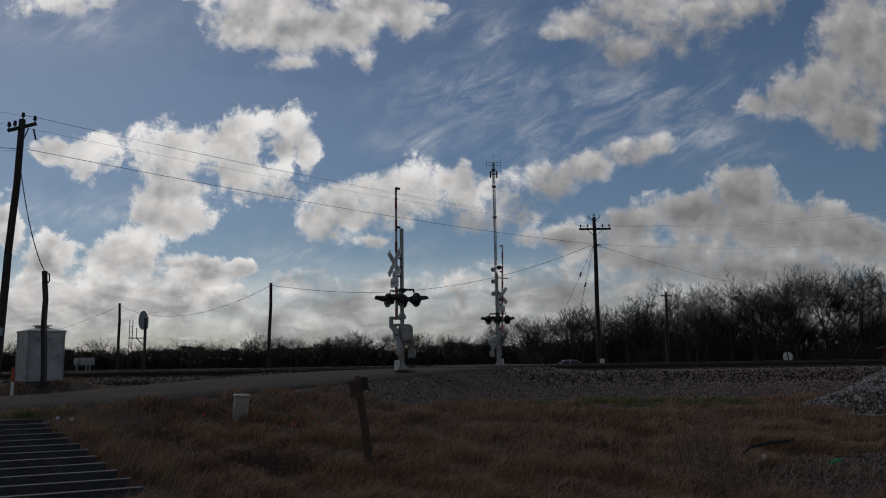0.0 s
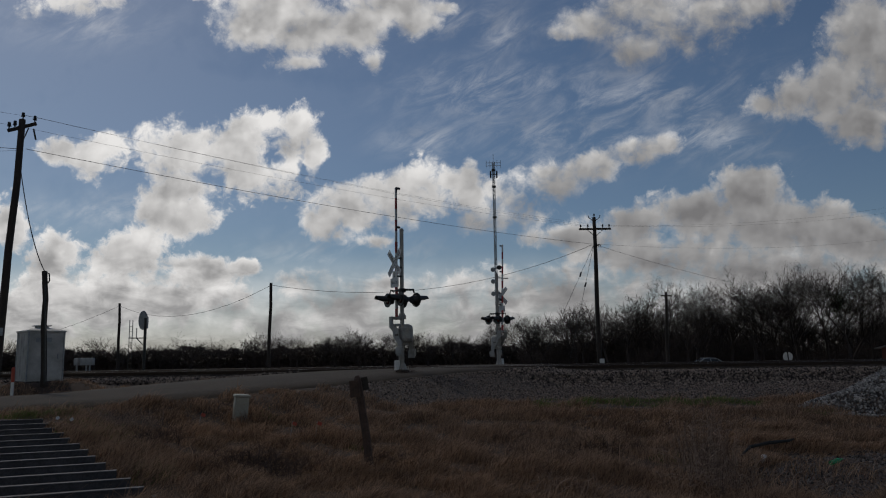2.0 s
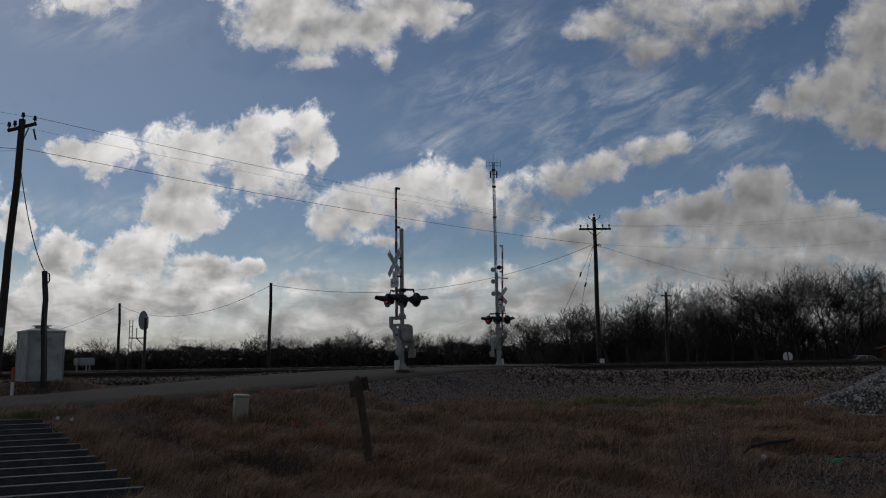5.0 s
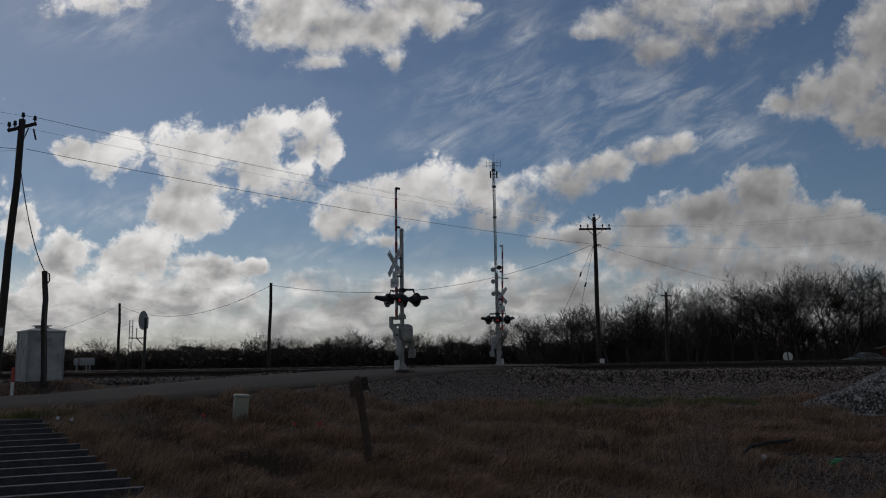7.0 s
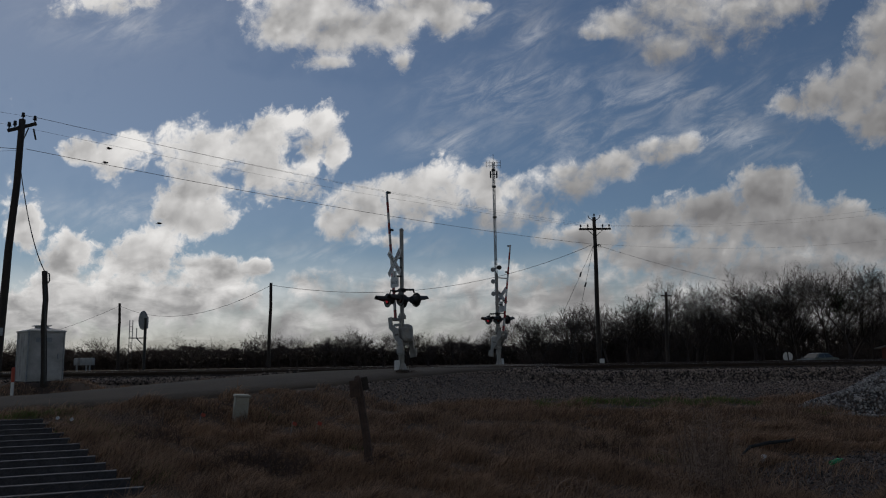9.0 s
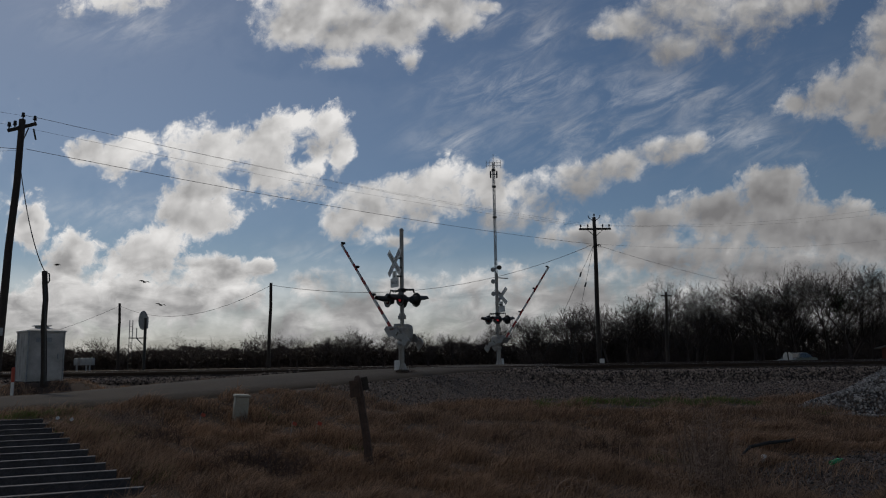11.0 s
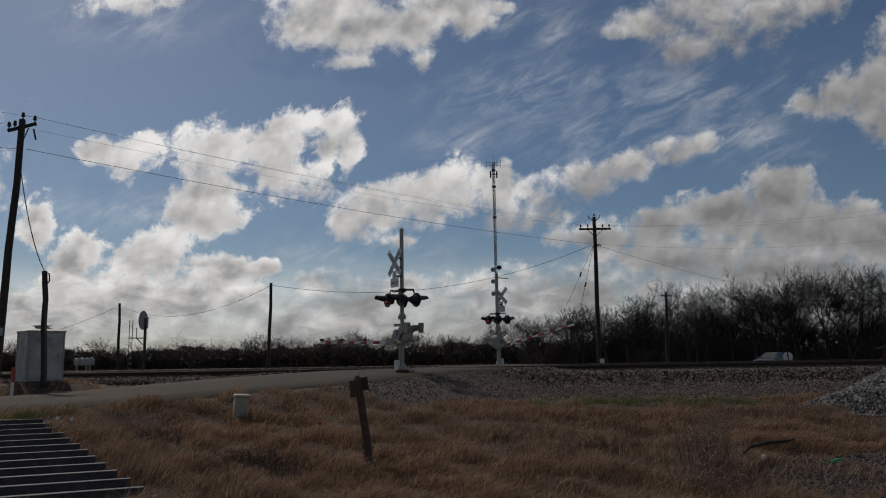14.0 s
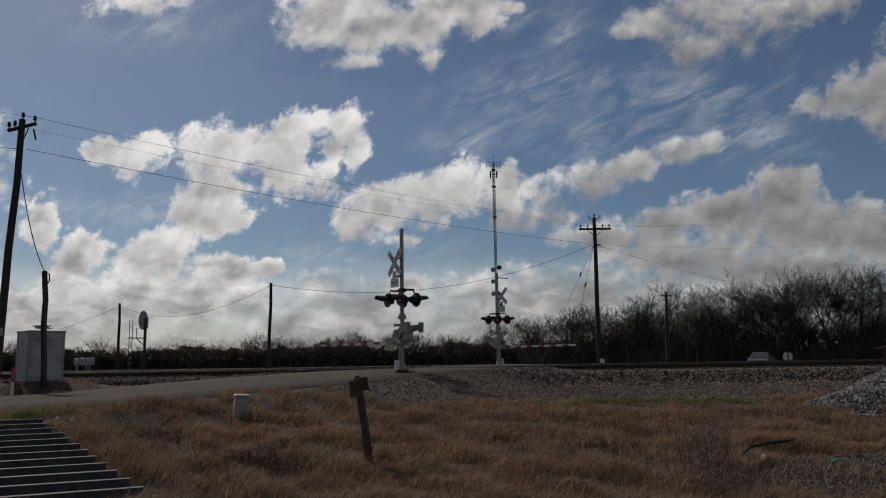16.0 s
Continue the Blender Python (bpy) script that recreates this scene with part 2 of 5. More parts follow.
def cloud_deck():
    xs = np.concatenate([np.arange(-1400, -40, 40), np.arange(-40, 1640, 9), np.arange(1640, 3000, 40)]).astype(float)
    ys = np.concatenate([np.arange(-2400, -60, 50), np.arange(-60, 590, 7), np.arange(590, 648, 6)]).astype(float)
    gx, gy = np.meshgrid(xs, ys)
    m = np.array(view.to_3x3())
    d = np.stack([gx - 784, 441 - gy, np.full_like(gx, -FOCAL)], -1) @ m.T
    w = d[..., 2] / d[..., 1]
    deep = DECK / np.maximum(w + DIP, 0.045)
    deep = np.where(d[..., 1] > 60, deep, DECK / 4.0)
    p = d / np.maximum(d[..., 1:2], 60.0) * deep[..., None] + np.array(EYE)
    cover, lit, soft = np.full_like(gx, -1.0), np.zeros_like(gx), np.zeros_like(gx)
    weight = np.full_like(gx, 1e-6)
    for cloud, tone_, soft_, cap in CLOUDS:
        body = np.full_like(gx, -1.0)
        for cx, cy, rx, ry in cloud:
            f = 1 - np.sqrt(((gx - cx) / rx) ** 2 + ((gy - cy) / ry) ** 2)
            body = np.log(np.exp(7 * body) + np.exp(7 * np.clip(f, -1, 1))) / 7
            k = np.exp(5 * np.clip(f, -1.5, 1))
            lit += k * (np.clip((cy - gy) / ry * 0.5 + 0.5, -0.2, 1.2) + tone_)
            soft += k * soft_
            weight += k
        cover = np.maximum(cover, np.minimum(body, cap))
    lit /= weight
    soft /= weight
    high = np.zeros_like(gx)
    for cx, cy, rx, ry in CIRRUS:
        high = np.maximum(high, np.exp(-1.4 * (((gx - cx) / rx) ** 2 + ((gy - cy) / ry) ** 2)))
    # nearness to the sun: thin cloud scatters more light forwards there
    near_sun = np.clip(1.25 - np.hypot(gx + 230, gy + 500) / 1600, 0, 1)
    ny, nx = gx.shape
    idx = np.arange(ny * nx).reshape(ny, nx)
    quads = np.stack([idx[:-1, :-1], idx[1:, :-1], idx[1:, 1:], idx[:-1, 1:]], -1).reshape(-1, 4)
    me = bpy.data.meshes.new("cloud_deck")
    me.from_pydata(p.reshape(-1, 3).tolist(), [], quads.tolist())
    for key, values in (("cover", cover), ("lit", lit), ("soft", soft), ("high", high), ("near_sun", near_sun), ("across", gx / 100), ("down", gy / 100)):
        me.attributes.new(key, "FLOAT", "POINT").data.foreach_set("value", values.ravel().astype(np.float32))
    mat = bpy.data.materials.new("cloud")
    t = nodes_of(mat)
    at = {k: link(t, "ShaderNodeAttribute", attribute_name=k).outputs["Fac"] for k in ("cover", "lit", "soft", "high", "near_sun", "across", "down")}
    co = link(t, "ShaderNodeCombineXYZ", {"X": at["across"], "Y": at["down"]}).outputs[0]

    def math_(op, a, b=0.0, c=0.0):
        return link(t, "ShaderNodeMath", {0: a, 1: b, 2: c}, operation=op).outputs[0]

    def fbm(scale, detail, rough=0.6, offset=(0, 0, 0), stretch=(1, 1, 1), distort=0.0):
        mp = link(t, "ShaderNodeMapping", {"Vector": co, "Location": offset, "Scale": stretch})
        return link(t, "ShaderNodeTexNoise", {"Vector": mp.outputs[0], "Scale": scale, "Detail": detail, "Roughness": rough, "Distortion": distort}).outputs[0]

    warp = link(t, "ShaderNodeTexNoise", {"Vector": co, "Scale": 2.2, "Detail": 5.0, "Roughness": 0.6}).outputs["Color"]

    def density(shift, detail=9.0, curls=3.0):
        big = fbm(1.15, detail, 0.58, (shift[0], shift[1], 0), distort=0.25)
        out = math_("MULTIPLY_ADD", big, 1.7, math_("ADD", at["cover"], -0.88))
        curl = link(t, "ShaderNodeTexVoronoi", {"Vector": link(t, "ShaderNodeVectorMath", {0: link(t, "ShaderNodeMapping", {"Vector": co, "Location": (shift[0], shift[1], 0)}).outputs[0],
            1: link(t, "ShaderNodeVectorMath", {0: warp, 1: (0.55, 0.55, 0.0)}, operation="MULTIPLY").outputs[0]}).outputs[0], "Scale": 2.6, "Detail": curls, "Roughness": 0.62, "Lacunarity": 2.3},
            feature="SMOOTH_F1").outputs[0]
        return math_("MULTIPLY_ADD", curl, -0.52, math_("ADD", out, 0.43))

    den = density((0, 0))
    soft_den = density((0, 0), 3.0, 0.6)
    toward = density((0.12, 0.24), 3.0, 0.6)  # the density a step nearer to the sun
    solid = link(t, "ShaderNodeMapRange", {"Value": den, "From Min": math_("MULTIPLY_ADD", at["soft"], -0.16, -0.02), "From Max": math_("MULTIPLY_ADD", at["soft"], 0.42, 0.32)},
                 interpolation_type="SMOOTHSTEP").outputs[0]
    turned = link(t, "ShaderNodeMapping", {"Vector": co, "Rotation": (0, 0, radians(26))}).outputs[0]
    turned = link(t, "ShaderNodeMapping", {"Vector": turned, "Scale": (0.8, 2.2, 1)}).outputs[0]
    strands = link(t, "ShaderNodeTexNoise", {"Vector": turned, "Scale": 1.3, "Detail": 9.0, "Roughness": 0.68, "Distortion": 0.6}).outputs[0]
    patch = fbm(0.8, 3.0, 0.5, (7, 2, 0))
    wisp = link(t, "ShaderNodeMapRange", {"Value": math_("MULTIPLY_ADD", patch, 0.6, strands), "From Min": 0.66, "From Max": 1.08, "To Max": 0.36}, interpolation_type="SMOOTHSTEP").outputs[0]
    wisp = math_("MULTIPLY", wisp, at["high"])
    haze = link(t, "ShaderNodeMapRange", {"Value": at["down"], "From Min": 4.3, "From Max": 5.8, "To Max": 0.66}, interpolation_type="SMOOTHSTEP").outputs[0]
    milky = link(t, "ShaderNodeMapRange", {"Value": at["near_sun"], "From Min": 0.4, "From Max": 1.0, "To Max": 0.10}).outputs[0]
    veil = math_("MAXIMUM", math_("ADD", wisp, milky), haze)
    alpha = math_("SUBTRACT", 1.0, math_("MULTIPLY", math_("SUBTRACT", 1.0, solid), math_("SUBTRACT", 1.0, veil)))
    # thick parts turned from the sun are grey, thin edges and sunny flanks white
    slope = math_("SUBTRACT", soft_den, toward)
    thick = link(t, "ShaderNodeMapRange", {"Value": soft_den, "From Min": 0.1, "From Max": 1.0}).outputs[0]
    tone = math_("MULTIPLY_ADD", slope, 0.40, math_("MULTIPLY_ADD", at["lit"], 0.34, 0.52))
    tone = math_("MULTIPLY_ADD", thick, -0.20, tone)
    fine = fbm(6.0, 5.0, 0.6)
    tone = math_("MULTIPLY_ADD", math_("SUBTRACT", fine, 0.5), 0.06, tone)
    edge = link(t, "ShaderNodeMapRange", {"Value": den, "From Min": 0.45, "From Max": 0.0, "To Max": 0.15}).outputs[0]
    tone = math_("MULTIPLY_ADD", edge, math_("SUBTRACT", 1.1, at["soft"]), tone)
    tone = math_("MULTIPLY_ADD", math_("SUBTRACT", at["near_sun"], 0.38), 0.34, tone)
    # far clouds near the horizon melt together
    distant = math_("MULTIPLY_ADD", at["near_sun"], 0.30, 0.39)
    melt = link(t, "ShaderNodeMapRange", {"Value": at["down"], "From Min": 4.7, "From Max": 6.0, "To Max": 0.45}).outputs[0]
    tone = link(t, "ShaderNodeMix", {"Factor": melt, "A": tone, "B": distant}).outputs[0]
    lumps = math_("SUBTRACT", fbm(2.0, 7.0, 0.56, (2, 5, 0), (0.75, 1.7, 1), 0.5), 0.5)
    low = link(t, "ShaderNodeMapRange", {"Value": at["down"], "From Min": 4.2, "From Max": 5.0, "To Max": 0.75}).outputs[0]
    tone = math_("MULTIPLY_ADD", lumps, low, tone)
    tone = link(t, "ShaderNodeClamp", {"Value": tone, "Min": 0.2, "Max": 0.92}).outputs[0]
    ramp = link(t, "ShaderNodeValToRGB", {"Fac": tone})
    e = ramp.color_ramp.elements
    e[0].position, e[0].color = 0.15, (0.155, 0.152, 0.155, 1)
    e[1].position, e[1].color = 0.92, (0.80, 0.785, 0.77, 1)
    mid = ramp.color_ramp.elements.new(0.5)
    mid.color = (0.322, 0.318, 0.318, 1)
    em = link(t, "ShaderNodeEmission", {"Color": ramp.outputs[0], "Strength": 1.0})
    clear = link(t, "ShaderNodeBsdfTransparent")
    mix = link(t, "ShaderNodeMixShader", {0: alpha, 1: clear.outputs[0], 2: em.outputs[0]})
    link(t, "ShaderNodeOutputMaterial", {"Surface": mix.outputs[0]})
    mat.cycles.emission_sampling = "NONE"
    me.materials.append(mat)
    ob = new("cloud_deck", me)
    return tagged(ob, "broken white and grey cumulus clouds drifting over blue sky", "clouds", kind="structure")


def fill_cloud_bank():
    """Unseen glowing sheet added behind the camera as fill light, continuing the clouds."""
    us, vs = np.linspace(radians(195), radians(345), 60), np.linspace(radians(4), radians(50), 20)
    gu, gv = np.meshgrid(us, vs)
    p = np.stack([900 * np.cos(gu) * np.cos(gv), 900 * np.sin(gu) * np.cos(gv), 900 * np.sin(gv)], -1).reshape(-1, 3)
    idx = np.arange(gu.size).reshape(gu.shape)
    q = np.stack([idx[:-1, :-1], idx[:-1, 1:], idx[1:, 1:], idx[1:, :-1]], -1).reshape(-1, 4)
    mat = bpy.data.materials.new("fill_cloud_glow")
    t = nodes_of(mat)
    co = link(t, "ShaderNodeTexCoord").outputs["Object"]
    n = link(t, "ShaderNodeTexNoise", {"Vector": co, "Scale": 0.006, "Detail": 7.0, "Roughness": 0.55})
    a = link(t, "ShaderNodeMapRange", {"Value": n.outputs[0], "From Min": 0.42, "From Max": 0.55})
    # glow strength of the added sheet, which brightens what faces the camera
    em = link(t, "ShaderNodeEmission", {"Color": (0.78, 0.77, 0.75, 1), "Strength": 0.22})
    mix = link(t, "ShaderNodeMixShader", {0: a.outputs[0], 1: link(t, "ShaderNodeBsdfTransparent").outputs[0], 2: em.outputs[0]})
    link(t, "ShaderNodeOutputMaterial", {"Surface": mix.outputs[0]})
    mat.cycles.emission_sampling = "NONE"
    me = loose_mesh("fill_cloud_bank", p.tolist(), q.tolist(), mat)
    return tagged(new("fill_cloud_bank", me), "unseen glowing cloud sheet added behind the camera as fill light", "clouds", kind="structure")


clouds = cloud_deck()
fill_cloud_bank()


# ---- ground ----
def near_rail(x):
    return 31.2 + 0.02 * x


ROAD = [(-60, 4.0, 0.55), (-34, 9.5, 0.55), (-19, 14.3, 0.60), (-10.8, 18.3, 0.68), (-6.4, 22.5, 0.90), (-2.7, 28.4, 1.08), (0.6, 33.2, 1.12), (4.4, 38.4, 1.10),
        (8.6, 44.5, 0.75), (15, 54, 0.25), (24, 65, 0.0), (40, 73, -0.1), (75, 77, -0.2), (120, 78, -0.2)]
ROAD_HALF = 3.5


def road_line(step=1.0):
    pts = [Vector(p) for p in ROAD]
    out = []
    for i in range(len(pts) - 1):
        a, b, c, d = pts[max(i - 1, 0)], pts[i], pts[i + 1], pts[min(i + 2, len(pts) - 1)]
        n = max(2, int((c - b).length / step))
        for k in range(n):
            s = k / n
            out.append(0.5 * (2 * b + (c - a) * s + (2 * a - 5 * b + 4 * c - d) * s * s + (3 * b - a - 3 * c + d) * s ** 3))
    return out + [pts[-1]]


LINE = np.array([tuple(p) for p in road_line()])


def smooth01(a):
    a = np.clip(a, 0, 1)
    return a * a * (3 - 2 * a)


def ground_z(x, y):
    """The height of the bare ground, for arrays."""
    x, y = np.asarray(x, float), np.asarray(y, float)
    rise = 0.42 * smooth01((y - 9) / 13)
    far = smooth01((y - 43) / 8)
    z = rise * (1 - far) - 0.15 * far
    bed = smooth01((y - (near_rail(x) - 3.5)) / 1.5) * (1 - smooth01((y - (near_rail(x) + 8.5)) / 3.0))
    z = z + (0.86 - z) * bed
    d = (x[..., None] - LINE[:, 0]) ** 2 + (y[..., None] - LINE[:, 1]) ** 2
    k = d.argmin(-1)
    dist = np.sqrt(d.min(-1))
    r = 1 - smooth01((dist - ROAD_HALF - 0.25) / 2.2)
    z = z + (LINE[k, 2] - 0.06 - z) * r
    z = z + 0.05 * np.sin(x * 0.7 + 1.3 * np.sin(y * 0.4)) * np.sin(y * 0.55) * (1 - bed) * (1 - r) * (y < 25)
    pad = 1 - smooth01((np.sqrt((x + 14.3) ** 2 + (y - 26.4) ** 2) - 1.2) / 1.6)
    z = z + (0.93 - z) * pad * (dist > ROAD_HALF)
    # the bank under the cattle guard
    s = -0.65 * (x + 3.4) + 0.76 * (y - 8.6)
    c = 0.76 * (x + 4.3) + 0.65 * (y - 8.3)
    w = smooth01((3.0 - np.abs(c)) / 1.6) * smooth01((s + 1.0) / 1.0) * (1 - smooth01((s - 6.5) / 3.0))
    bank = 0.105 * np.clip(s, 0, 6.5)
    z = z + (np.maximum(bank - 0.02, -0.02) - z) * w
    return z


def gz(x, y):
    return float(ground_z(np.array([x]), np.array([y]))[0])


def build_ground():
    xs = np.concatenate([[-4000, -1500, -600, -300, -160, -90], np.arange(-60, -24, 3.0), np.arange(-24, 24, 0.45), np.arange(24, 90, 3.0), [120, 180, 300, 600, 1500, 4000]])
    ys = np.concatenate([[-4000, -1000, -300, -100, -40, -15], np.arange(-6, 4, 1.0), np.arange(4, 46, 0.4), np.arange(46, 90, 3.0), [110, 150, 220, 400, 900, 2000, 4500]])
    gx, gy = np.meshgrid(xs, ys)
    z = ground_z(gx, gy)
    p = np.stack([gx, gy, z], -1).reshape(-1, 3)
    idx = np.arange(gx.size).reshape(gx.shape)
    q = np.stack([idx[:-1, :-1], idx[:-1, 1:], idx[1:, 1:], idx[1:, :-1]], -1).reshape(-1, 4)
    me = bpy.data.meshes.new("ground")
    me.from_pydata(p.tolist(), [], q.tolist())
    me.materials.append(SOIL)
    me.materials.append(GRAVEL)
    cx, cy = p[q][:, :, 0].mean(1), p[q][:, :, 1].mean(1)
    wob = 0.8 * np.sin(cx * 0.9) + 0.5 * np.sin(cx * 2.3 + 1)
    gravel = (cy > 20.3 + 0.5 * wob) & (cy < 41) & (cx > -7.5 + wob)
    gravel |= (cy > near_rail(cx) - 3.9) & (cy < 41)
    me.polygons.foreach_set("material_index", gravel.astype(np.int32))
    me.polygons.foreach_set("use_smooth", [True] * len(me.polygons))
    return tagged(new("ground", me), "rough ground with dry soil and a grey gravel verge", "ground", kind="structure")


build_ground()


def build_road():
    bm = bmesh.new()
    rows = []
    pts = [Vector(p) for p in LINE]
    for i, p in enumerate(pts):
        d = (pts[min(i + 1, len(pts) - 1)] - pts[max(i - 1, 0)])
        d.z = 0
        side = Vector((d.y, -d.x, 0)).normalized()
        row = []
        for s, drop in ((-1.03, -0.1), (-1, 0), (-0.5, 0.03), (0, 0.05), (0.5, 0.03), (1, 0), (1.03, -0.1)):
            wear = 0.10 * math.sin(i * 0.9) + 0.07 * math.sin(i * 2.3) if abs(s) >= 1 else 0
            row.append(bm.verts.new(p + side * (s * ROAD_HALF + wear * (1 if s > 0 else -1)) + Vector((0, 0, drop))))
        rows.append(row)
    for a, b in zip(rows, rows[1:]):
        for k in range(len(a) - 1):
            bm.faces.new((a[k], b[k], b[k + 1], a[k + 1]))
    bmesh.ops.recalc_face_normals(bm, faces=bm.faces)
    ob = part("road", bm, ASPHALT, smooth=True)
    return tagged(ob, "worn pale grey asphalt road without markings", "road", kind="structure")


build_road()


# ---- two tracks ----
def rail_bm(y0, x0=-70, x1=90):
    bm = bmesh.new()
    n = 40
    prof = [(-0.07, 0), (0.07, 0), (0.07, 0.015), (0.012, 0.035), (0.012, 0.125), (0.036, 0.135), (0.036, 0.155), (0.020, 0.17), (-0.016, 0.17), (-0.036, 0.152), (-0.036, 0.135), (-0.012, 0.125), (-0.012, 0.035), (-0.07, 0.015)]
    last = None
    for i in range(n + 1):
        x = x0 + (x1 - x0) * i / n
        y = near_rail(x) + y0
        ring = [bm.verts.new((x, y + a, RAIL_FOOT + b)) for a, b in prof]
        if last:
            for k in range(len(ring)):
                f = bm.faces.new((last[k], last[(k + 1) % len(ring)], ring[(k + 1) % len(ring)], ring[k]))
                f.material_index = 1 if k == 7 else 0
        last = ring
    bmesh.ops.recalc_face_normals(bm, faces=bm.faces)
    return bm


RAIL_FOOT = 1.0
TRACKS = (0.0, 4.3)
for y0 in TRACKS:
    track = thing("railway_track", pose(0, 0, 0), "railway track with rusty rails on dark wooden ties", "railway track", "tracks over the crossing")
    part("rail", rail_bm(y0), [RUST, RAILTOP], track)
    part("rail", rail_bm(y0 + 1.435), [RUST, RAILTOP], track)
    tie_bm = box(bmesh.new(), 0.23, 2.6, 0.18, Matrix(), 0.015)
    tie_me = mesh_of(tie_bm, "tie", TIE)
    for i in range(140):
        x = -32 + i * 0.53
        if -4.5 + y0 * 0.8 < x < 4.5 + y0 * 0.8:
            continue
        o = new("tie", tie_me)
        o.parent = track
        o.matrix_basis = pose(x + random.uniform(-0.03, 0.03), near_rail(x) + y0 + 0.717, RAIL_FOOT - 0.088, 0, 0, 1 + random.uniform(-1.5, 1.5))


# ---- crossing signals with gates ----
def turn_to(x, y, z, ax, ay):
    """A pose at x, y, z whose own x axis points along (ax, ay)."""
    return pose(x, y, z, 0, 0, math.degrees(math.atan2(ay, ax)))


def plate(bm, outline, y, thick):
    """An upright plate in the x-z plane with that outline."""
    a = [bm.verts.new((x, y - thick / 2, z)) for x, z in outline]
    b = [bm.verts.new((x, y + thick / 2, z)) for x, z in outline]
    n = len(outline)
    bm.faces.new(a)
    bm.faces.new(b[::-1])
    for k in range(n):
        bm.faces.new((a[k], b[k], b[(k + 1) % n], a[(k + 1) % n]))
    bmesh.ops.recalc_face_normals(bm, faces=bm.faces)
    return bm


PIVOT = 1.40
LAMPS = {0: [], 1: []}


def signal_head(parent, x, side, phase, aim):
    """A flashing light: round black target, hood, lens, housing; side +1 faces the signal's front."""
    bm = cyl(bmesh.new(), (0, 0, 0), (0, 0.03, 0), 0.255, n=28)
    cyl(bm, (0, -0.20, 0), (0, 0.0, 0), 0.13, 0.17, 20)
    head = part("signal_head", bm, BLACK, parent, "black round flashing light head", pose(x, 0.34 * side, 2.60, 0, 0, aim if side > 0 else 180))
    hood = bmesh.new()
    n = 20
    rings = []
    for r in (0.165, 0.155):
        for j, (y, lim) in enumerate(((0.03, 215), (0.48, 150))):
            ring = []
            for k in range(n + 1):
                a = radians(90 - lim / 2 + lim * k / n)
                ring.append(hood.verts.new((r * math.cos(a), y, r * math.sin(a))))
            rings.append(ring)
    for s, t in ((0, 1), (2, 3), (1, 3)):
        for k in range(n):
            hood.faces.new((rings[s][k], rings[s][k + 1], rings[t][k + 1], rings[t][k]))
    for k in (0, n):
        hood.faces.new((rings[0][k], rings[1][k], rings[3][k], rings[2][k]))
    bmesh.ops.recalc_face_normals(hood, faces=hood.faces)
    part("hood", hood, BLACK, head)
    lens = bmesh.new()
    bmesh.ops.create_uvsphere(lens, u_segments=20, v_segments=8, radius=1.0, matrix=pose(0, 0.03, 0) @ Matrix.Diagonal((0.152, 0.03, 0.152, 1)))
    part("lens", lens, LENS, head, "dark red glass lens", smooth=True)
    bulb = bmesh.new()
    bmesh.ops.create_uvsphere(bulb, u_segments=16, v_segments=8, radius=1.0, matrix=Matrix.Diagonal((0.105, 0.022, 0.105, 1)))
    lamp = part("lamp", bulb, REDLIGHT, head, "red lamp that flashes", LAMP_OFF, True)
    LAMPS[phase].append(lamp)


LAMP_OFF, LAMP_ON = pose(0, -0.10, 0), pose(0, 0.045, 0)


def gate_arm(parent):
    bm = bmesh.new()
    outline = [(-0.62, 0.30), (-0.30, 0.30), (-0.16, 0.15), (0.14, 0.13), (0.22, -0.02), (0.34, -0.20), (0.62, -0.22), (0.62, -0.42), (0.24, -0.42), (0.08, -0.22), (-0.12, -0.18), (-0.34, 0.06), (-0.62, 0.10)]
    for y in (0.25, -0.25):
        plate(bm, outline, y, 0.03)
    cyl(bm, (0, -0.27, 0), (0, 0.27, 0), 0.05)
    box(bm, 0.10, 0.50, 0.16, pose(0.56, 0, -0.32))
    arm = part("gate_arm", bm, ALU, parent, "aluminium gate arm carrier with counterweights", pose(0, 0, PIVOT))
    for y, x in ((0.27, -0.66), (-0.27, -0.74), (0.31, -0.60), (-0.31, -0.68)):
        w = box(bmesh.new(), 0.26, 0.035, 0.36, pose(x, y, 0.20), 0.012)
        part("counterweight", w, ALU, arm, "grey counterweight plate")
    for y in (0.27, -0.27):
        for dz in (0.08, -0.02):
            b = bmesh.new()
            cyl(b, (-0.05, y - 0.015, dz), (-0.05, y + 0.02, dz), 0.03, n=8)
            part("bolt", b, RUST, arm)
    # the bar narrows towards its tip; red and white bands in turn
    n = 12
    x0, x1 = 0.5, 5.42
    for k in range(n):
        a, b = x0 + (x1 - x0) * k / n, x0 + (x1 - x0) * (k + 1) / n
        h = 0.115 - 0.035 * k / n
        band = box(bmesh.new(), b - a - 0.002, 0.055, h, pose((a + b) / 2, 0, -0.32), 0.006)
        part("stripe", band, RED if k % 2 == 0 else WHITE, arm, "red band" if k % 2 == 0 else "white band")
    for x in (2.3, 3.9, 5.36):
        b = box(bmesh.new(), 0.07, 0.10, 0.10, pose(x, 0, -0.22), 0.012)
        cyl(b, (x, -0.08, -0.21), (x, 0.08, -0.21), 0.045, n=12)
        part("arm_light", b, BLACK, arm, "small dark red arm light")
    wire = bmesh.new()
    tube(wire, [(0.5, 0.03, -0.25), (1.4, 0.04, -0.255), (2.3, 0.03, -0.25), (3.1, 0.04, -0.262), (3.9, 0.03, -0.26), (5.3, 0.03, -0.265)], 0.009, 5)
    part("cable", wire, BLACK, arm)
    return arm


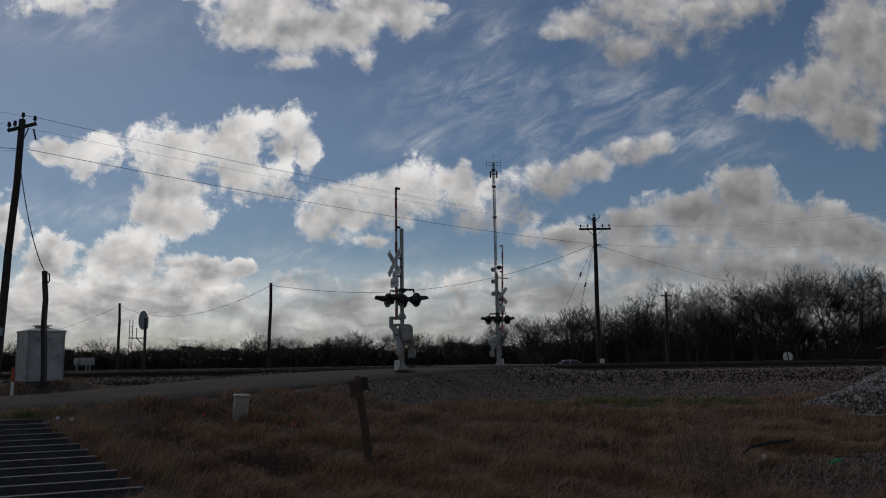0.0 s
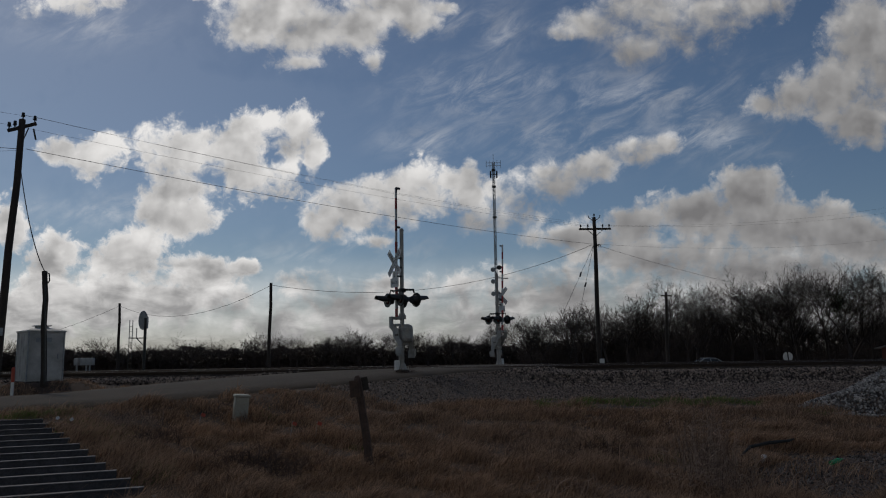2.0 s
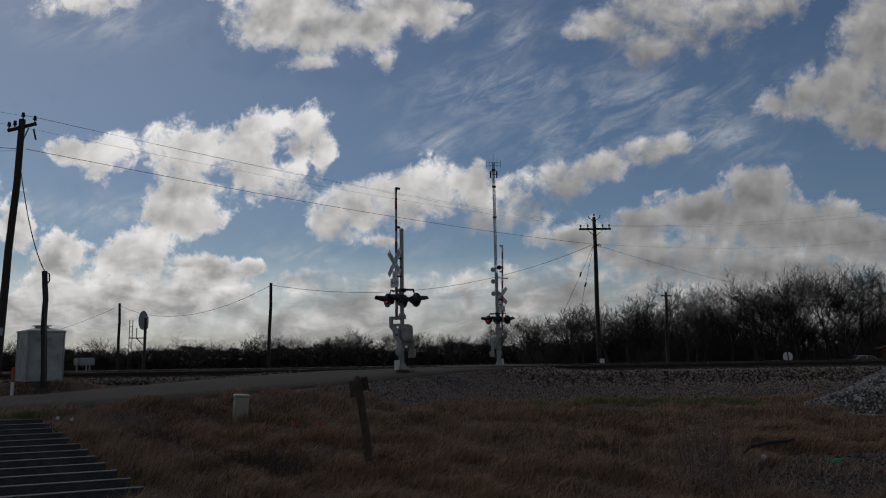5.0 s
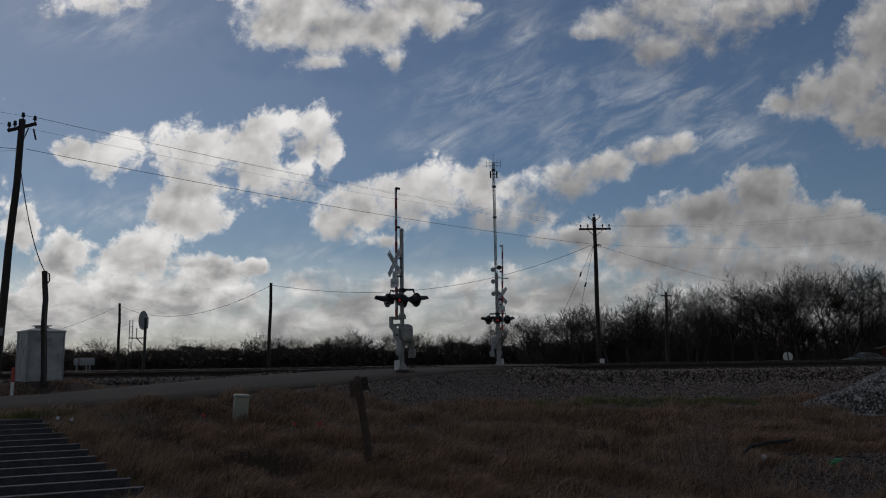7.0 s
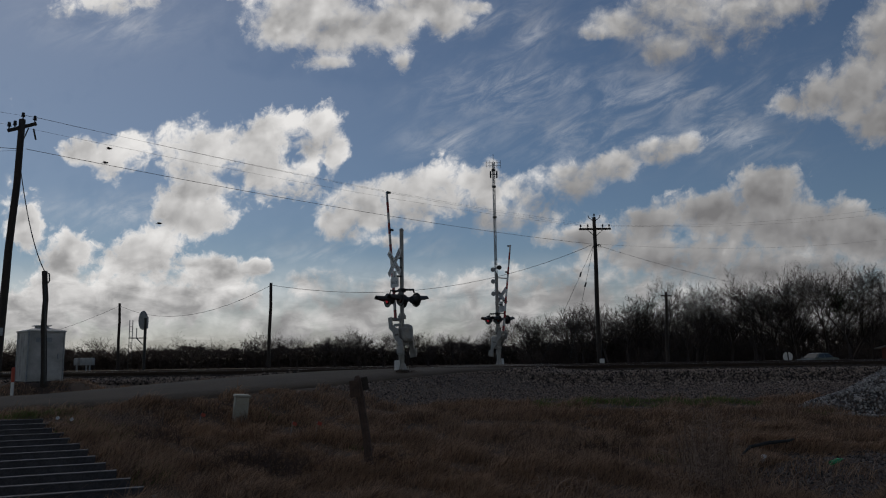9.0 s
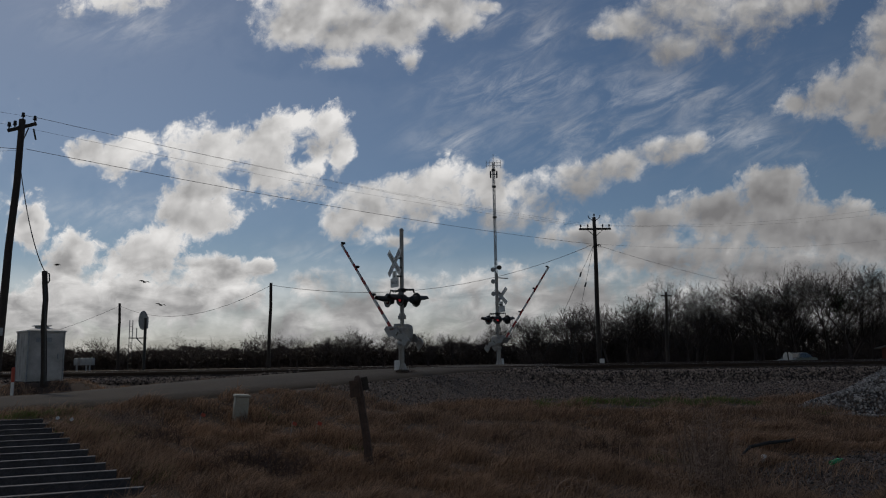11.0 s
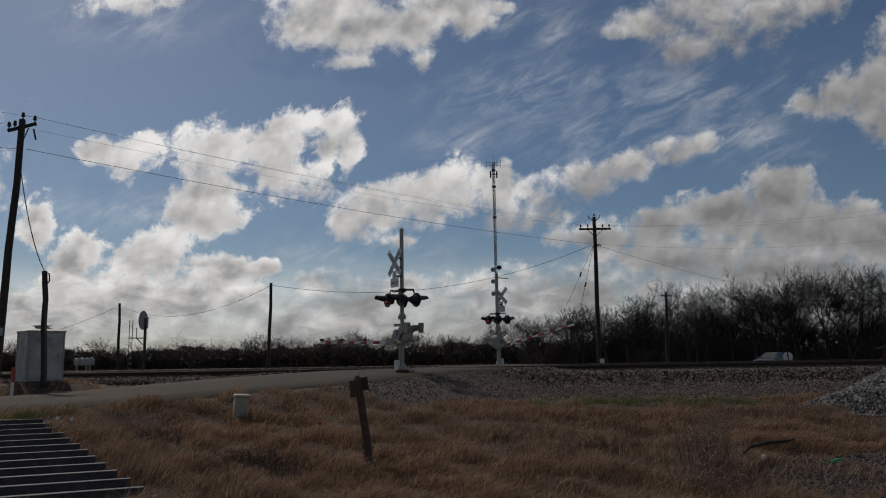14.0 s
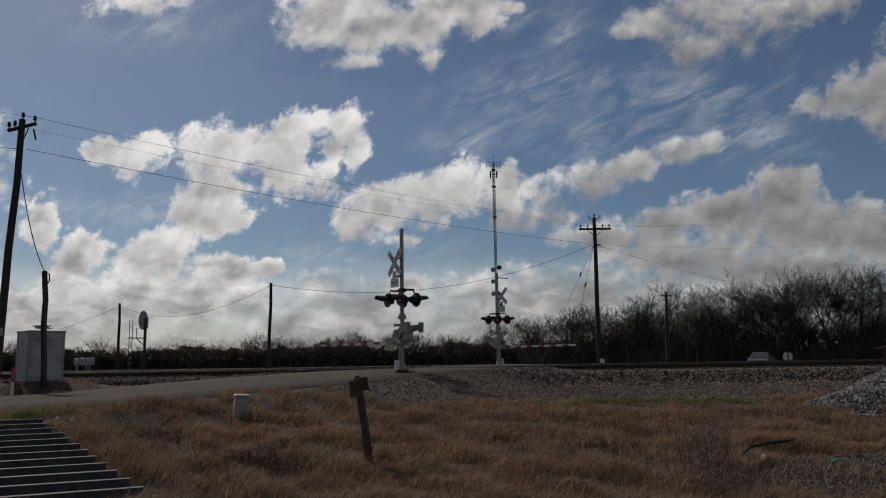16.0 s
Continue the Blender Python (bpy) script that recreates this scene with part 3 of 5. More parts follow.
def crossing_signal(at, label, extra, aim):
    """aim: degrees by which its signs and front lights are turned on the mast."""
    turn = pose(0, 0, 0, 0, 0, aim)
    s = thing("crossing_signal", at, label, "crossing signal", "signals at the crossing")
    base = box(bmesh.new(), 0.36, 0.36, 0.5, pose(0, 0, -0.14), 0.03)
    part("foundation", base, GRAVEL, s, "concrete footing")
    foot = bmesh.new()
    cyl(foot, (0, 0, 0.13), (0, 0, 0.34), 0.17, 0.10, 16)
    box(foot, 0.32, 0.32, 0.05, pose(0, 0, 0.135), 0.01)
    part("mast_base", foot, ALU, s)
    box_ = box(bmesh.new(), 0.15, 0.15, 0.34, pose(0.06, 0.19, 0.28), 0.02)
    part("junction_box", box_, WHITE, s, "white junction box")
    mast = bmesh.new()
    cyl(mast, (0, 0, 0.2), (0, 0, 5.15), 0.072, n=18)
    cyl(mast, (0, 0, 5.15), (0, 0, 5.22), 0.085, 0.06, 18)
    part("mast", mast, ALU, s, "grey aluminium mast", smooth=False)
    pipe = bmesh.new()
    tube(pipe, [(0.02, 0.12, 0.3), (0.02, 0.12, 1.0)], 0.028, 8)
    part("conduit", pipe, ALU, s)
    # gate mechanism
    m = box(bmesh.new(), 0.52, 0.42, 0.66, pose(-0.17, -0.02, 1.40), 0.15)
    box(m, 0.30, 0.34, 0.16, pose(-0.02, -0.02, 1.06), 0.05)
    box(m, 0.44, 0.05, 0.10, pose(-0.02, 0.205, 1.70), 0.01)
    part("mechanism", m, ALU, s, "rounded grey gate motor housing")
    cl = box(bmesh.new(), 0.22, 0.22, 0.14, pose(0, 0, 1.98), 0.02)
    cyl(cl, (0, 0, 2.05), (0, 0, 2.12), 0.11, n=16)
    part("clamp", cl, ALU, s)
    # cross arm with four lights
    x = bmesh.new()
    tube(x, [(-0.44, 0.05, 2.92), (-0.40, 0.05, 2.96), (0.40, 0.05, 2.96), (0.44, 0.05, 2.92)], 0.028, 8)
    tube(x, [(-0.44, -0.05, 2.92), (-0.40, -0.05, 2.96), (0.40, -0.05, 2.96), (0.44, -0.05, 2.92)], 0.028, 8)
    for sx in (-0.38, 0.38):
        for sy in (1, -1):
            tube(x, [(sx, 0.05 * sy, 2.95), (sx, 0.22 * sy, 2.97), (sx, 0.26 * sy, 2.84)], 0.03, 8)
    box(x, 0.20, 0.22, 0.14, pose(0, 0, 2.95), 0.02)
    part("cross_arm", x, BLACK, s, "black cross arm")
    for sx in (-0.38, 0.38):
        for sy in (1, -1):
            signal_head(s, sx, sy, 0 if sx * extra > 0 else 1, aim)
    # crossbuck
    for tilt, words in ((45, "CRO   SING"), (-45, "RAILROAD")):
        bl = box(bmesh.new(), 1.22, 0.012 if tilt > 0 else 0.011, 0.225, pose(0, 0.30 + (0.013 if tilt < 0 else 0), 3.95) @ Matrix.Rotation(radians(tilt), 4, "Y"), 0.004)
        blade = part("crossbuck_blade", bl, WHITE, s, "white crossbuck blade with black letters", turn)
        face = pose(0, 0.322 if tilt < 0 else 0.309, 3.95) @ Matrix.Rotation(radians(tilt), 4, "Y") @ pose(0, 0, 0, 90, 0, 180)
        lettering(words, 0.20, BLACK, blade, face)
    for z in (4.12, 3.78, 3.46):
        b = box(bmesh.new(), 0.17, 0.24, 0.05, pose(0, 0.17, z), 0.008)
        part("bracket", b, BLACK, s, "", turn)
    sg = box(bmesh.new(), 0.58, 0.010, 0.34, pose(0.0, 0.30, 3.22), 0.004)
    box(sg, 0.30, 0.010, 0.26, pose(0, 0.30, 3.518), 0.004)
    sign = part("track_count_sign", sg, WHITE, s, "white sign that reads 2 TRACKS", turn)
    lettering("2", 0.26, BLACK, sign, pose(0, 0.308, 3.50, 90, 0, 180))
    lettering("TRACKS", 0.155, BLACK, sign, pose(0, 0.308, 3.22, 90, 0, 180))
    return s, gate_arm(s)


near_signal, near_gate = crossing_signal(turn_to(-1.51, 26.5, 1.06, -0.66, 0.75), "grey crossing signal with crossbuck, flashing lights and gate beside gravel", 1, -8)
far_signal, far_gate = crossing_signal(turn_to(3.02, 41.4, 1.0, 0.66, -0.75), "grey crossing signal with crossbuck and gate, beyond the tracks", -1, 0)
bell = bmesh.new()
tube(bell, [(0, 0.05, 4.98), (0, 0.9, 4.99)], 0.03, 8)
part("bell_arm", bell, ALU, far_signal)


# ---- poles and wires ----
def pole(base, top, r0, r1, label, bits=None, name="utility_pole", group="poles along the line"):
    base, top = Vector(base), Vector(top)
    ob = thing(name, Matrix.Translation(base), label, "pole", group)
    bm = bmesh.new()
    t = top - base
    pts = [t * k / 8 + Vector((0.02 * math.sin(k * 1.3), 0.02 * math.cos(k * 2.1), 0)) for k in range(9)]
    pts[0] = Vector((0, 0, -0.3))
    tube(bm, pts, [r0 + (r1 - r0) * k / 8 for k in range(9)], 12)
    part("shaft", bm, POLE, ob, smooth=True)
    if bits:
        bits(ob, t)
    return ob


def insulator(parent, p):
    b = bmesh.new()
    cyl(b, p, Vector(p) + Vector((0, 0, 0.12)), 0.025, n=8)
    for k in range(3):
        z = 0.12 + 0.06 * k
        cyl(b, Vector(p) + Vector((0, 0, z)), Vector(p) + Vector((0, 0, z + 0.045)), 0.085 - 0.012 * k, 0.05, 12)
    part("insulator", b, BLACK, parent, "dark glass insulator")


def left_bits(ob, t):
    low, tip = t + Vector((-0.36, -0.35, -0.56)), t + Vector((0.34, 0.35, -0.06))
    d = tip - low
    arm = box(bmesh.new(), 0.11, 0.13, d.length, Matrix.Translation((low + tip) / 2) @ d.to_track_quat("Z", "Y").to_matrix().to_4x4(), 0.01)
    part("cross_arm", arm, POLE, ob)
    for k in (0.04, 0.24, 0.94):
        insulator(ob, low.lerp(tip, k) + Vector((0, 0, 0.05)))
    insulator(ob, t)
    br = bmesh.new()
    tube(br, [t + Vector((-0.05, 0.5, -0.2)), t + Vector((0.02, -0.02, -1.0))], 0.025, 6)
    tube(br, [t + Vector((0.1, 0.6, -0.2)), t + Vector((0.22, 0.6, -0.65))], 0.035, 6)
    part("brace", br, BLACK, ob)
    m = box(bmesh.new(), 0.35, 0.2, 0.3, pose(0.1, -0.25, 2.2), 0.02)
    part("meter_box", m, GALV, ob, "small grey meter box")


def right_bits(ob, t):
    arm = box(bmesh.new(), 2.45, 0.12, 0.15, Matrix.Translation(t + Vector((0, -0.16, -0.95))), 0.01)
    part("cross_arm", arm, POLE, ob)
    for k in (-1.1, -0.55, 0.6, 1.1):
        insulator(ob, t + Vector((k, -0.16, -0.88)))
    insulator(ob, t)
    br = bmesh.new()
    for s in (-1, 1):
        tube(br, [t + Vector((0.62 * s, -0.2, -1.0)), t + Vector((0, -0.16, -1.55))], 0.022, 6)
        tube(br, [t + Vector((0, 0, -0.35)), t + Vector((0.42 * s, 0, -0.02)), t + Vector((0.46 * s, 0, 0.16))], 0.03, 6)
    part("brace", br, BLACK, ob)
    g = box(bmesh.new(), 0.36, 0.05, 1.05, pose(0.16, -0.20, 0.55), 0.01)
    part("marker_plate", g, WHITE, ob, "pale marker plate")
    sp = bmesh.new()
    for dx in (0.15, 0.3):
        tube(sp, [t + Vector((0, -0.15, -2.3)), t + Vector((dx, -0.25, -2.15)), t + Vector((dx + 0.1, -0.2, -2.4))], 0.03, 6)
    part("wire_clamp", sp, BLACK, ob)


def short_bits(ob, t):
    b = bmesh.new()
    tube(b, [t + Vector((0.08, -0.1, -0.05)), t + Vector((0.2, -0.1, -0.1)), t + Vector((0.22, -0.1, -0.35)), t + Vector((0.1, -0.1, -0.5))], 0.025, 6)
    tube(b, [t + Vector((0.1, -0.13, -0.5)), Vector((0.14, -0.2, 0.1))], 0.03, 6)
    part("conduit", b, BLACK, ob)
    f = box(bmesh.new(), 0.1, 0.05, 0.35, pose(-0.14, 0, 2.3), 0.01)
    part("fuse_box", f, GALV, ob)


pole((-16.93, 28, gz(-16.93, 28)), (-16.55, 28, 11.15), 0.155, 0.12, "tall leaning dark wooden utility pole with a tilted cross arm", left_bits)
pole((11.66, 56, gz(11.66, 56)), (11.74, 56, 12.1), 0.20, 0.13, "tall dark wooden utility pole with cross arm and insulators", right_bits)
pole((-13.47, 25.0, gz(-13.47, 25.0)), (-13.65, 25.0, 4.72), 0.10, 0.088, "short dark wooden service pole before the white cabinet", short_bits)
pole((-33.0, 75, gz(-33, 75)), (-33.1, 75, 7.45), 0.15, 0.12, "dark wooden line pole beyond the tracks")
pole((-12.35, 52, gz(-12.35, 52)), (-12.25, 52, 6.96), 0.13, 0.10, "dark wooden line pole beyond the tracks")


def far_bits(ob, t):
    b = box(bmesh.new(), 0.9, 0.1, 0.12, Matrix.Translation(t + Vector((0, 0, -0.3))), 0.01)
    part("cross_arm", b, POLE, ob)


pole((18.56, 62, gz(18.56, 62)), (18.8, 62, 6.7), 0.15, 0.12, "dark wooden pole before the bare trees", far_bits)


def overhead_wire(a, b, sag, r=0.0048, label="thin dark overhead wire", n=24):
    a, b = Vector(a), Vector(b)
    bm = bmesh.new()
    mid = (a + b) / 2
    pts = [a.lerp(b, k / n) - mid - Vector((0, 0, 4 * sag * (k / n) * (1 - k / n))) for k in range(n + 1)]
    tube(bm, pts, r, 5)
    ob = part("overhead_wire", bm, WIRE, None, "", Matrix.Translation(mid), True)
    return tagged(ob, label, "wire", "overhead wires")


LT, RT = Vector((-16.56, 28, 11.15)), Vector((11.74, 56, 12.1))
overhead_wire(LT + Vector((0.34, 0.35, 0.2)), RT + Vector((-0.55, -0.16, -0.7)), 0.35)
overhead_wire(LT + Vector((0, 0, 0.2)), RT + Vector((0.6, -0.16, -0.7)), 0.4)
overhead_wire(LT + Vector((-0.36, -0.35, -0.3)), RT + Vector((-1.1, -0.16, -0.7)), 0.35)
overhead_wire((-16.37, 28, 9.95), (11.55, 56, 10.0), 0.35, 0.011, "thicker dark overhead cable")
overhead_wire((-24, 21, 11.9), LT + Vector((0.34, 0.35, 0.2)), 0.3)
overhead_wire((-24, 21, 11.4), LT + Vector((-0.36, -0.35, -0.3)), 0.3)
overhead_wire((-24, 22, 10.3), (-16.5, 28, 9.95), 0.35, 0.013, "thicker dark overhead cable")
overhead_wire((-24, 24, 9.2), (-16.6, 28, 9.9), 0.2)
overhead_wire(RT + Vector((1.1, -0.16, -0.7)), (58, 76, 18.6), 1.2)
overhead_wire(RT + Vector((0.6, -0.16, -0.7)), (58, 76, 17.8), 1.2)
overhead_wire((11.8, 56, 10.0), (58, 76, 14.8), 1.3)
overhead_wire((11.9, 56, 9.9), (34.0, 70, 6.8), 0.35, 0.011, "thicker dark overhead cable")
overhead_wire((-12.25, 52, 6.8), (11.5, 56, 9.95), 1.75, 0.015, "slack dark overhead cable")
overhead_wire((-33.1, 75, 7.2), (-12.25, 52, 6.8), 1.6, 0.015, "slack dark overhead cable")
overhead_wire((-33.1, 75, 7.2), (-44, 75, 3.6), 0.35, 0.015, "slack dark overhead cable")
overhead_wire((-16.5, 28, 9.1), (-13.65, 25.0, 4.68), 0.5, 0.018, "service drop to the short pole")
for x in (6.2, 8.6):
    g = overhead_wire((11.6, 56, 9.9), (x, 52.5, gz(x, 52.5)), 0.02, 0.014, "guy wire of the utility pole")
    b = bmesh.new()
    f = 0.30 if x > 7 else 0.22
    p = Vector((11.6, 56, 9.9)).lerp(Vector((x, 52.5, 0)), f) - g.matrix_basis.translation
    cyl(b, p, p + Vector((-0.12, -0.1, -0.32)), 0.06, n=8)
    part("guy_insulator", b, BLACK, g)


# ---- antenna tower ----
def lattice_tower(at, high, half):
    tw = thing("antenna_tower", at, "slender grey lattice antenna tower with dish antennas", "antenna tower")
    corners = [Vector((half * math.cos(a), half * math.sin(a), 0)) for a in (radians(90), radians(210), radians(330))]
    for c in corners:
        bm = bmesh.new()
        cyl(bm, c, c + Vector((0, 0, high)), 0.09, 0.07, 6)
        part("leg", bm, GALV, tw)
    bm = bmesh.new()
    n = 44
    for k in range(n):
        z0, z1 = high * k / n, high * (k + 1) / n
        for i in range(3):
            a, b = corners[i], corners[(i + 1) % 3]
            if k % 2:
                a, b = b, a
            cyl(bm, a + Vector((0, 0, z0)), b + Vector((0, 0, z1)), 0.03, n=4)
    part("bracing", bm, GALV, tw)
    for z in (0.87, 0.715, 0.955):
        b = bmesh.new()
        cyl(b, (0, 0, high * z), (0, 0, high * z + 0.35), half + 0.16, n=10)
        part("collar", b, BLACK, tw)
    for z, s in ((0.468, 1), (0.458, -1), (0.40, -1), (0.34, -1)):
        b = bmesh.new()
        cyl(b, (0.6 * s, -0.5, high * z), (0.6 * s, -0.2, high * z), 0.45, 0.3, 16)
        cyl(b, (0, 0, high * z), (0.75 * s, -0.2, high * z), 0.06, n=6)
        part("dish", b, BLACK if s > 0 else GALV, tw, "round dish antenna")
    b = bmesh.new()
    for dx in (-0.6, 0.6):
        box(b, 0.3, 0.25, 1.4, pose(dx, -0.3, high * 0.935), 0.04)
        cyl(b, (0, 0, high * 0.935), (dx, -0.3, high * 0.935), 0.06, n=6)
    part("panel_antenna", b, BLACK, tw)
    b = bmesh.new()
    for z in (0.995, 0.98):
        cyl(b, (-1.5, -0.2, high * z), (1.5, -0.2, high * z), 0.05, n=6)
        for dx in (-1.4, -0.7, 0.7, 1.4):
            cyl(b, (dx, -0.2, high * z - 0.5), (dx, -0.2, high * z + 0.5), 0.035, n=6)
    cyl(b, (0, 0, high), (0, 0, high + 1.6), 0.05, n=6)
    part("whip_antenna", b, GALV, tw)


lattice_tower(pose(10.1, 140, gz(10.1, 140)), 39.2, 0.24)


# ---- railway signal, cabinet, boxes, markers ----
def railway_signal(at):
    s = thing("railway_signal", at, "railway signal on a dark mast seen from behind, with platform", "railway signal")
    b = bmesh.new()
    cyl(b, (0, 0, 0), (0, 0, 4.35), 0.09, n=12)
    part("mast", b, BLACK, s)
    b = bmesh.new()
    m = pose(-0.16, 0, 4.2) @ Matrix.Diagonal((0.30, 0.06, 0.62, 1))
    bmesh.ops.create_cone(b, cap_ends=True, segments=28, radius1=1, radius2=1, depth=1, matrix=m @ Matrix.Rotation(radians(90), 4, "X"))
    part("target", b, GALV, s, "oval grey signal target")
    b = box(bmesh.new(), 0.24, 0.26, 0.75, pose(-0.05, 0.2, 4.05), 0.03)
    part("lamp_case", b, GALV, s)
    b = box(bmesh.new(), 1.0, 0.6, 0.05, pose(-0.45, 0, 3.05))
    tube(b, [(-0.55, 0, 3.05), (0, 0, 2.5)], 0.03, 6)
    part("platform", b, BLACK, s)
    for x in (-0.92, -0.72, -0.45):
        b = bmesh.new()
        cyl(b, (x, -0.25, 3.05), (x, -0.25, 4.2 if x < -0.5 else 3.7), 0.025, n=6)
        part("rail_post", b, GALV, s)
    b = bmesh.new()
    for k in range(11):
        cyl(b, (-0.92, -0.25, 0.4 + k * 0.34), (-0.72, -0.25, 0.4 + k * 0.34), 0.015, n=6)
    cyl(b, (-0.92, -0.25, 0), (-0.92, -0.25, 3.05), 0.02, n=6)
    cyl(b, (-0.72, -0.25, 0), (-0.72, -0.25, 3.05), 0.02, n=6)
    part("ladder", b, BLACK, s)


railway_signal(pose(-19.45, 48, gz(-19.45, 48)))


def equipment_cabinet(at):
    c = thing("equipment_cabinet", at, "stained white metal equipment cabinet with a shallow peaked lid", "cabinet")
    w, h = 1.17, 1.72
    part("body", box(bmesh.new(), w, w, h, pose(0, 0, h / 2), 0.02), CABINET, c)
    b = bmesh.new()
    rim = [b.verts.new((sx * (w / 2 + 0.05), sy * (w / 2 + 0.05), h)) for sx, sy in ((-1, -1), (1, -1), (1, 1), (-1, 1))]
    lip = [b.verts.new((v.co.x, v.co.y, h + 0.05)) for v in rim]
    top = [b.verts.new((v.co.x * 0.3, v.co.y * 0.3, h + 0.16)) for v in rim]
    for a, d in ((rim, lip), (lip, top)):
        for k in range(4):
            b.faces.new((a[k], a[(k + 1) % 4], d[(k + 1) % 4], d[k]))
    b.faces.new(top)
    b.faces.new(rim[::-1])
    part("lid", b, CABINET, c, "stained white lid")
    b = bmesh.new()
    box(b, 0.36, 0.36, 0.08, pose(0, 0, h + 0.19), 0.01)
    box(b, 0.52, 0.52, 0.03, pose(0, 0, h + 0.235), 0.01)
    part("vent_cap", b, GALV, c)
    for y in (-1, 1):
        d = box(bmesh.new(), w * 0.86, 0.02, h * 0.9, pose(0, y * (w / 2 + 0.012), h / 2), 0.008)
        part("door", d, CABINET, c)
        hd = box(bmesh.new(), 0.04, 0.05, 0.2, pose(0.38, y * (w / 2 + 0.045), h / 2), 0.01)
        part("handle", hd, GALV, c)
    for k in range(4):
        a = radians(90 * k)
        turn = Matrix.Rotation(a, 4, "Z")
        part("corner_trim", box(bmesh.new(), 0.05, 0.05, h, turn @ pose(w / 2, w / 2, h / 2), 0.01), GALV, c)
        for s in (-0.36, -0.12, 0.12, 0.36):
            part("rib", box(bmesh.new(), 0.022, 0.03, h - 0.1, turn @ pose(w / 2 + 0.005 if k % 2 == 0 else w / 2 + 0.006, s * w, h / 2), 0.005), CABINET, c)
    stain = box(bmesh.new(), 0.5, 0.012, 0.16, pose(-0.1, -(w / 2 + 0.03), h - 0.28))
    part("label_plate", stain, GALV, c, "weathered plate")
    part("plinth", box(bmesh.new(), w + 0.02, w + 0.02, 0.3, pose(0, 0, -0.14)), GRAVEL, c, "concrete plinth")


equipment_cabinet(pose(-14.46, 26.5, 0.97, 0, 0, 46))


def signal_box(at, w, label):
    s = thing("trackside_box", at, label, "equipment box", "boxes beyond the tracks")
    part("case", box(bmesh.new(), w, 0.3, 0.42, pose(0, 0, 0.95), 0.02), GALV, s)
    b = bmesh.new()
    cyl(b, (0, 0, -0.2), (0, 0, 0.75), 0.05, n=8)
    part("stand", b, GALV, s)


for x, y, w in ((-21.3, 43, 0.25), (-20.75, 43, 0.6), (-20.35, 42.6, 0.42)):
    signal_box(pose(x, y, gz(x, y) + 0.25), w, "pale grey trackside box on a short stand")


def cable_marker(at):
    s = thing("cable_marker", at, "white marker post with a red-orange top", "marker post")
    b = bmesh.new()
    cyl(b, (0, 0, -0.2), (0, 0, 0.52), 0.045, n=12)
    part("post", b, WHITE, s)
    b = bmesh.new()
    cyl(b, (0, 0, 0.52), (0, 0, 0.93), 0.05, n=12)
    cyl(b, (0, 0, 0.93), (0, 0, 0.97), 0.05, 0.02, 12)
    part("cap", b, ORANGE, s, "red-orange cap")


cable_marker(pose(-13.06, 22.5, gz(-13.06, 22.5)))


def pedestal(at):
    s = thing("cable_pedestal", at, "leaning beige plastic cable pedestal in the grass", "pedestal")
    b = box(bmesh.new(), 0.30, 0.26, 0.62, pose(0, 0, 0.21), 0.03)
    part("cover", b, BEIGE, s)
    part("cap", box(bmesh.new(), 0.34, 0.30, 0.07, pose(0, 0, 0.535), 0.03), BEIGE, s)


pedestal(pose(-4.50, 16.4, gz(-4.5, 16.4), 2, 4, 24))


def leaning_post(at):
    s = thing("fence_post", at, "leaning weathered wooden post with short boards nailed on its top", "post")
    b = bmesh.new()
    tube(b, [(0, 0, -0.3), (-0.07, 0, 0.45), (-0.15, 0, 0.95), (-0.205, 0, 1.30), (-0.21, 0, 1.345)], [0.062, 0.06, 0.056, 0.055, 0.03], 9)
    part("shaft", b, GREYWOOD, s)
    part("board", box(bmesh.new(), 0.15, 0.025, 0.24, pose(-0.235, -0.07, 1.16, 0, -6, -14), 0.006), GREYWOOD, s, "brown board")
    part("board", box(bmesh.new(), 0.10, 0.03, 0.19, pose(-0.10, 0.03, 1.23, 0, -10, 20), 0.006), POLE, s, "dark board")


leaning_post(pose(-1.07, 10.85, gz(-1.07, 10.85)))


def round_sign(at):
    s = thing("round_sign", at, "round pale warning sign seen from behind on a post", "road sign")
    b = bmesh.new()
    cyl(b, (0, 0.02, 1.35), (0, 0.035, 1.35), 0.38, n=28)
    part("disc", b, WHITE, s)
    b = box(bmesh.new(), 0.07, 0.05, 1.95, pose(0, -0.02, 0.75), 0.006)
    part("post", b, RUST, s)


round_sign(pose(26.9, 58, gz(26.9, 58) - 0.02, 0, -4, 0))


# ---- beams on the bank ----
beams = thing("cattle_guard", pose(-3.28, 8.6, -0.05), "galvanized steel cattle guard bars resting on the bank", "cattle guard")
beam_bm = bmesh.new()
box(beam_bm, 2.2, 0.15, 0.012, pose(-1.1, 0.06, 0.164))
box(beam_bm, 2.2, 0.012, 0.17, pose(-1.1, 0, 0.085))
box(beam_bm, 2.2, 0.012, 0.17, pose(-1.1, 0.13, 0.085))
box(beam_bm, 0.008, 0.12, 0.15, pose(-0.02, 0.065, 0.085))
tube(beam_bm, [(-2.2, -0.004, 0.166), (0, -0.004, 0.166)], 0.012, 6)
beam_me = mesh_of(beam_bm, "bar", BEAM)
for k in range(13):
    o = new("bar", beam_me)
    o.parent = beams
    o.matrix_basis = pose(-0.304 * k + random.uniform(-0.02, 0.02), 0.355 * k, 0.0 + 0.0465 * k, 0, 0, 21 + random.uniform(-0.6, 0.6))
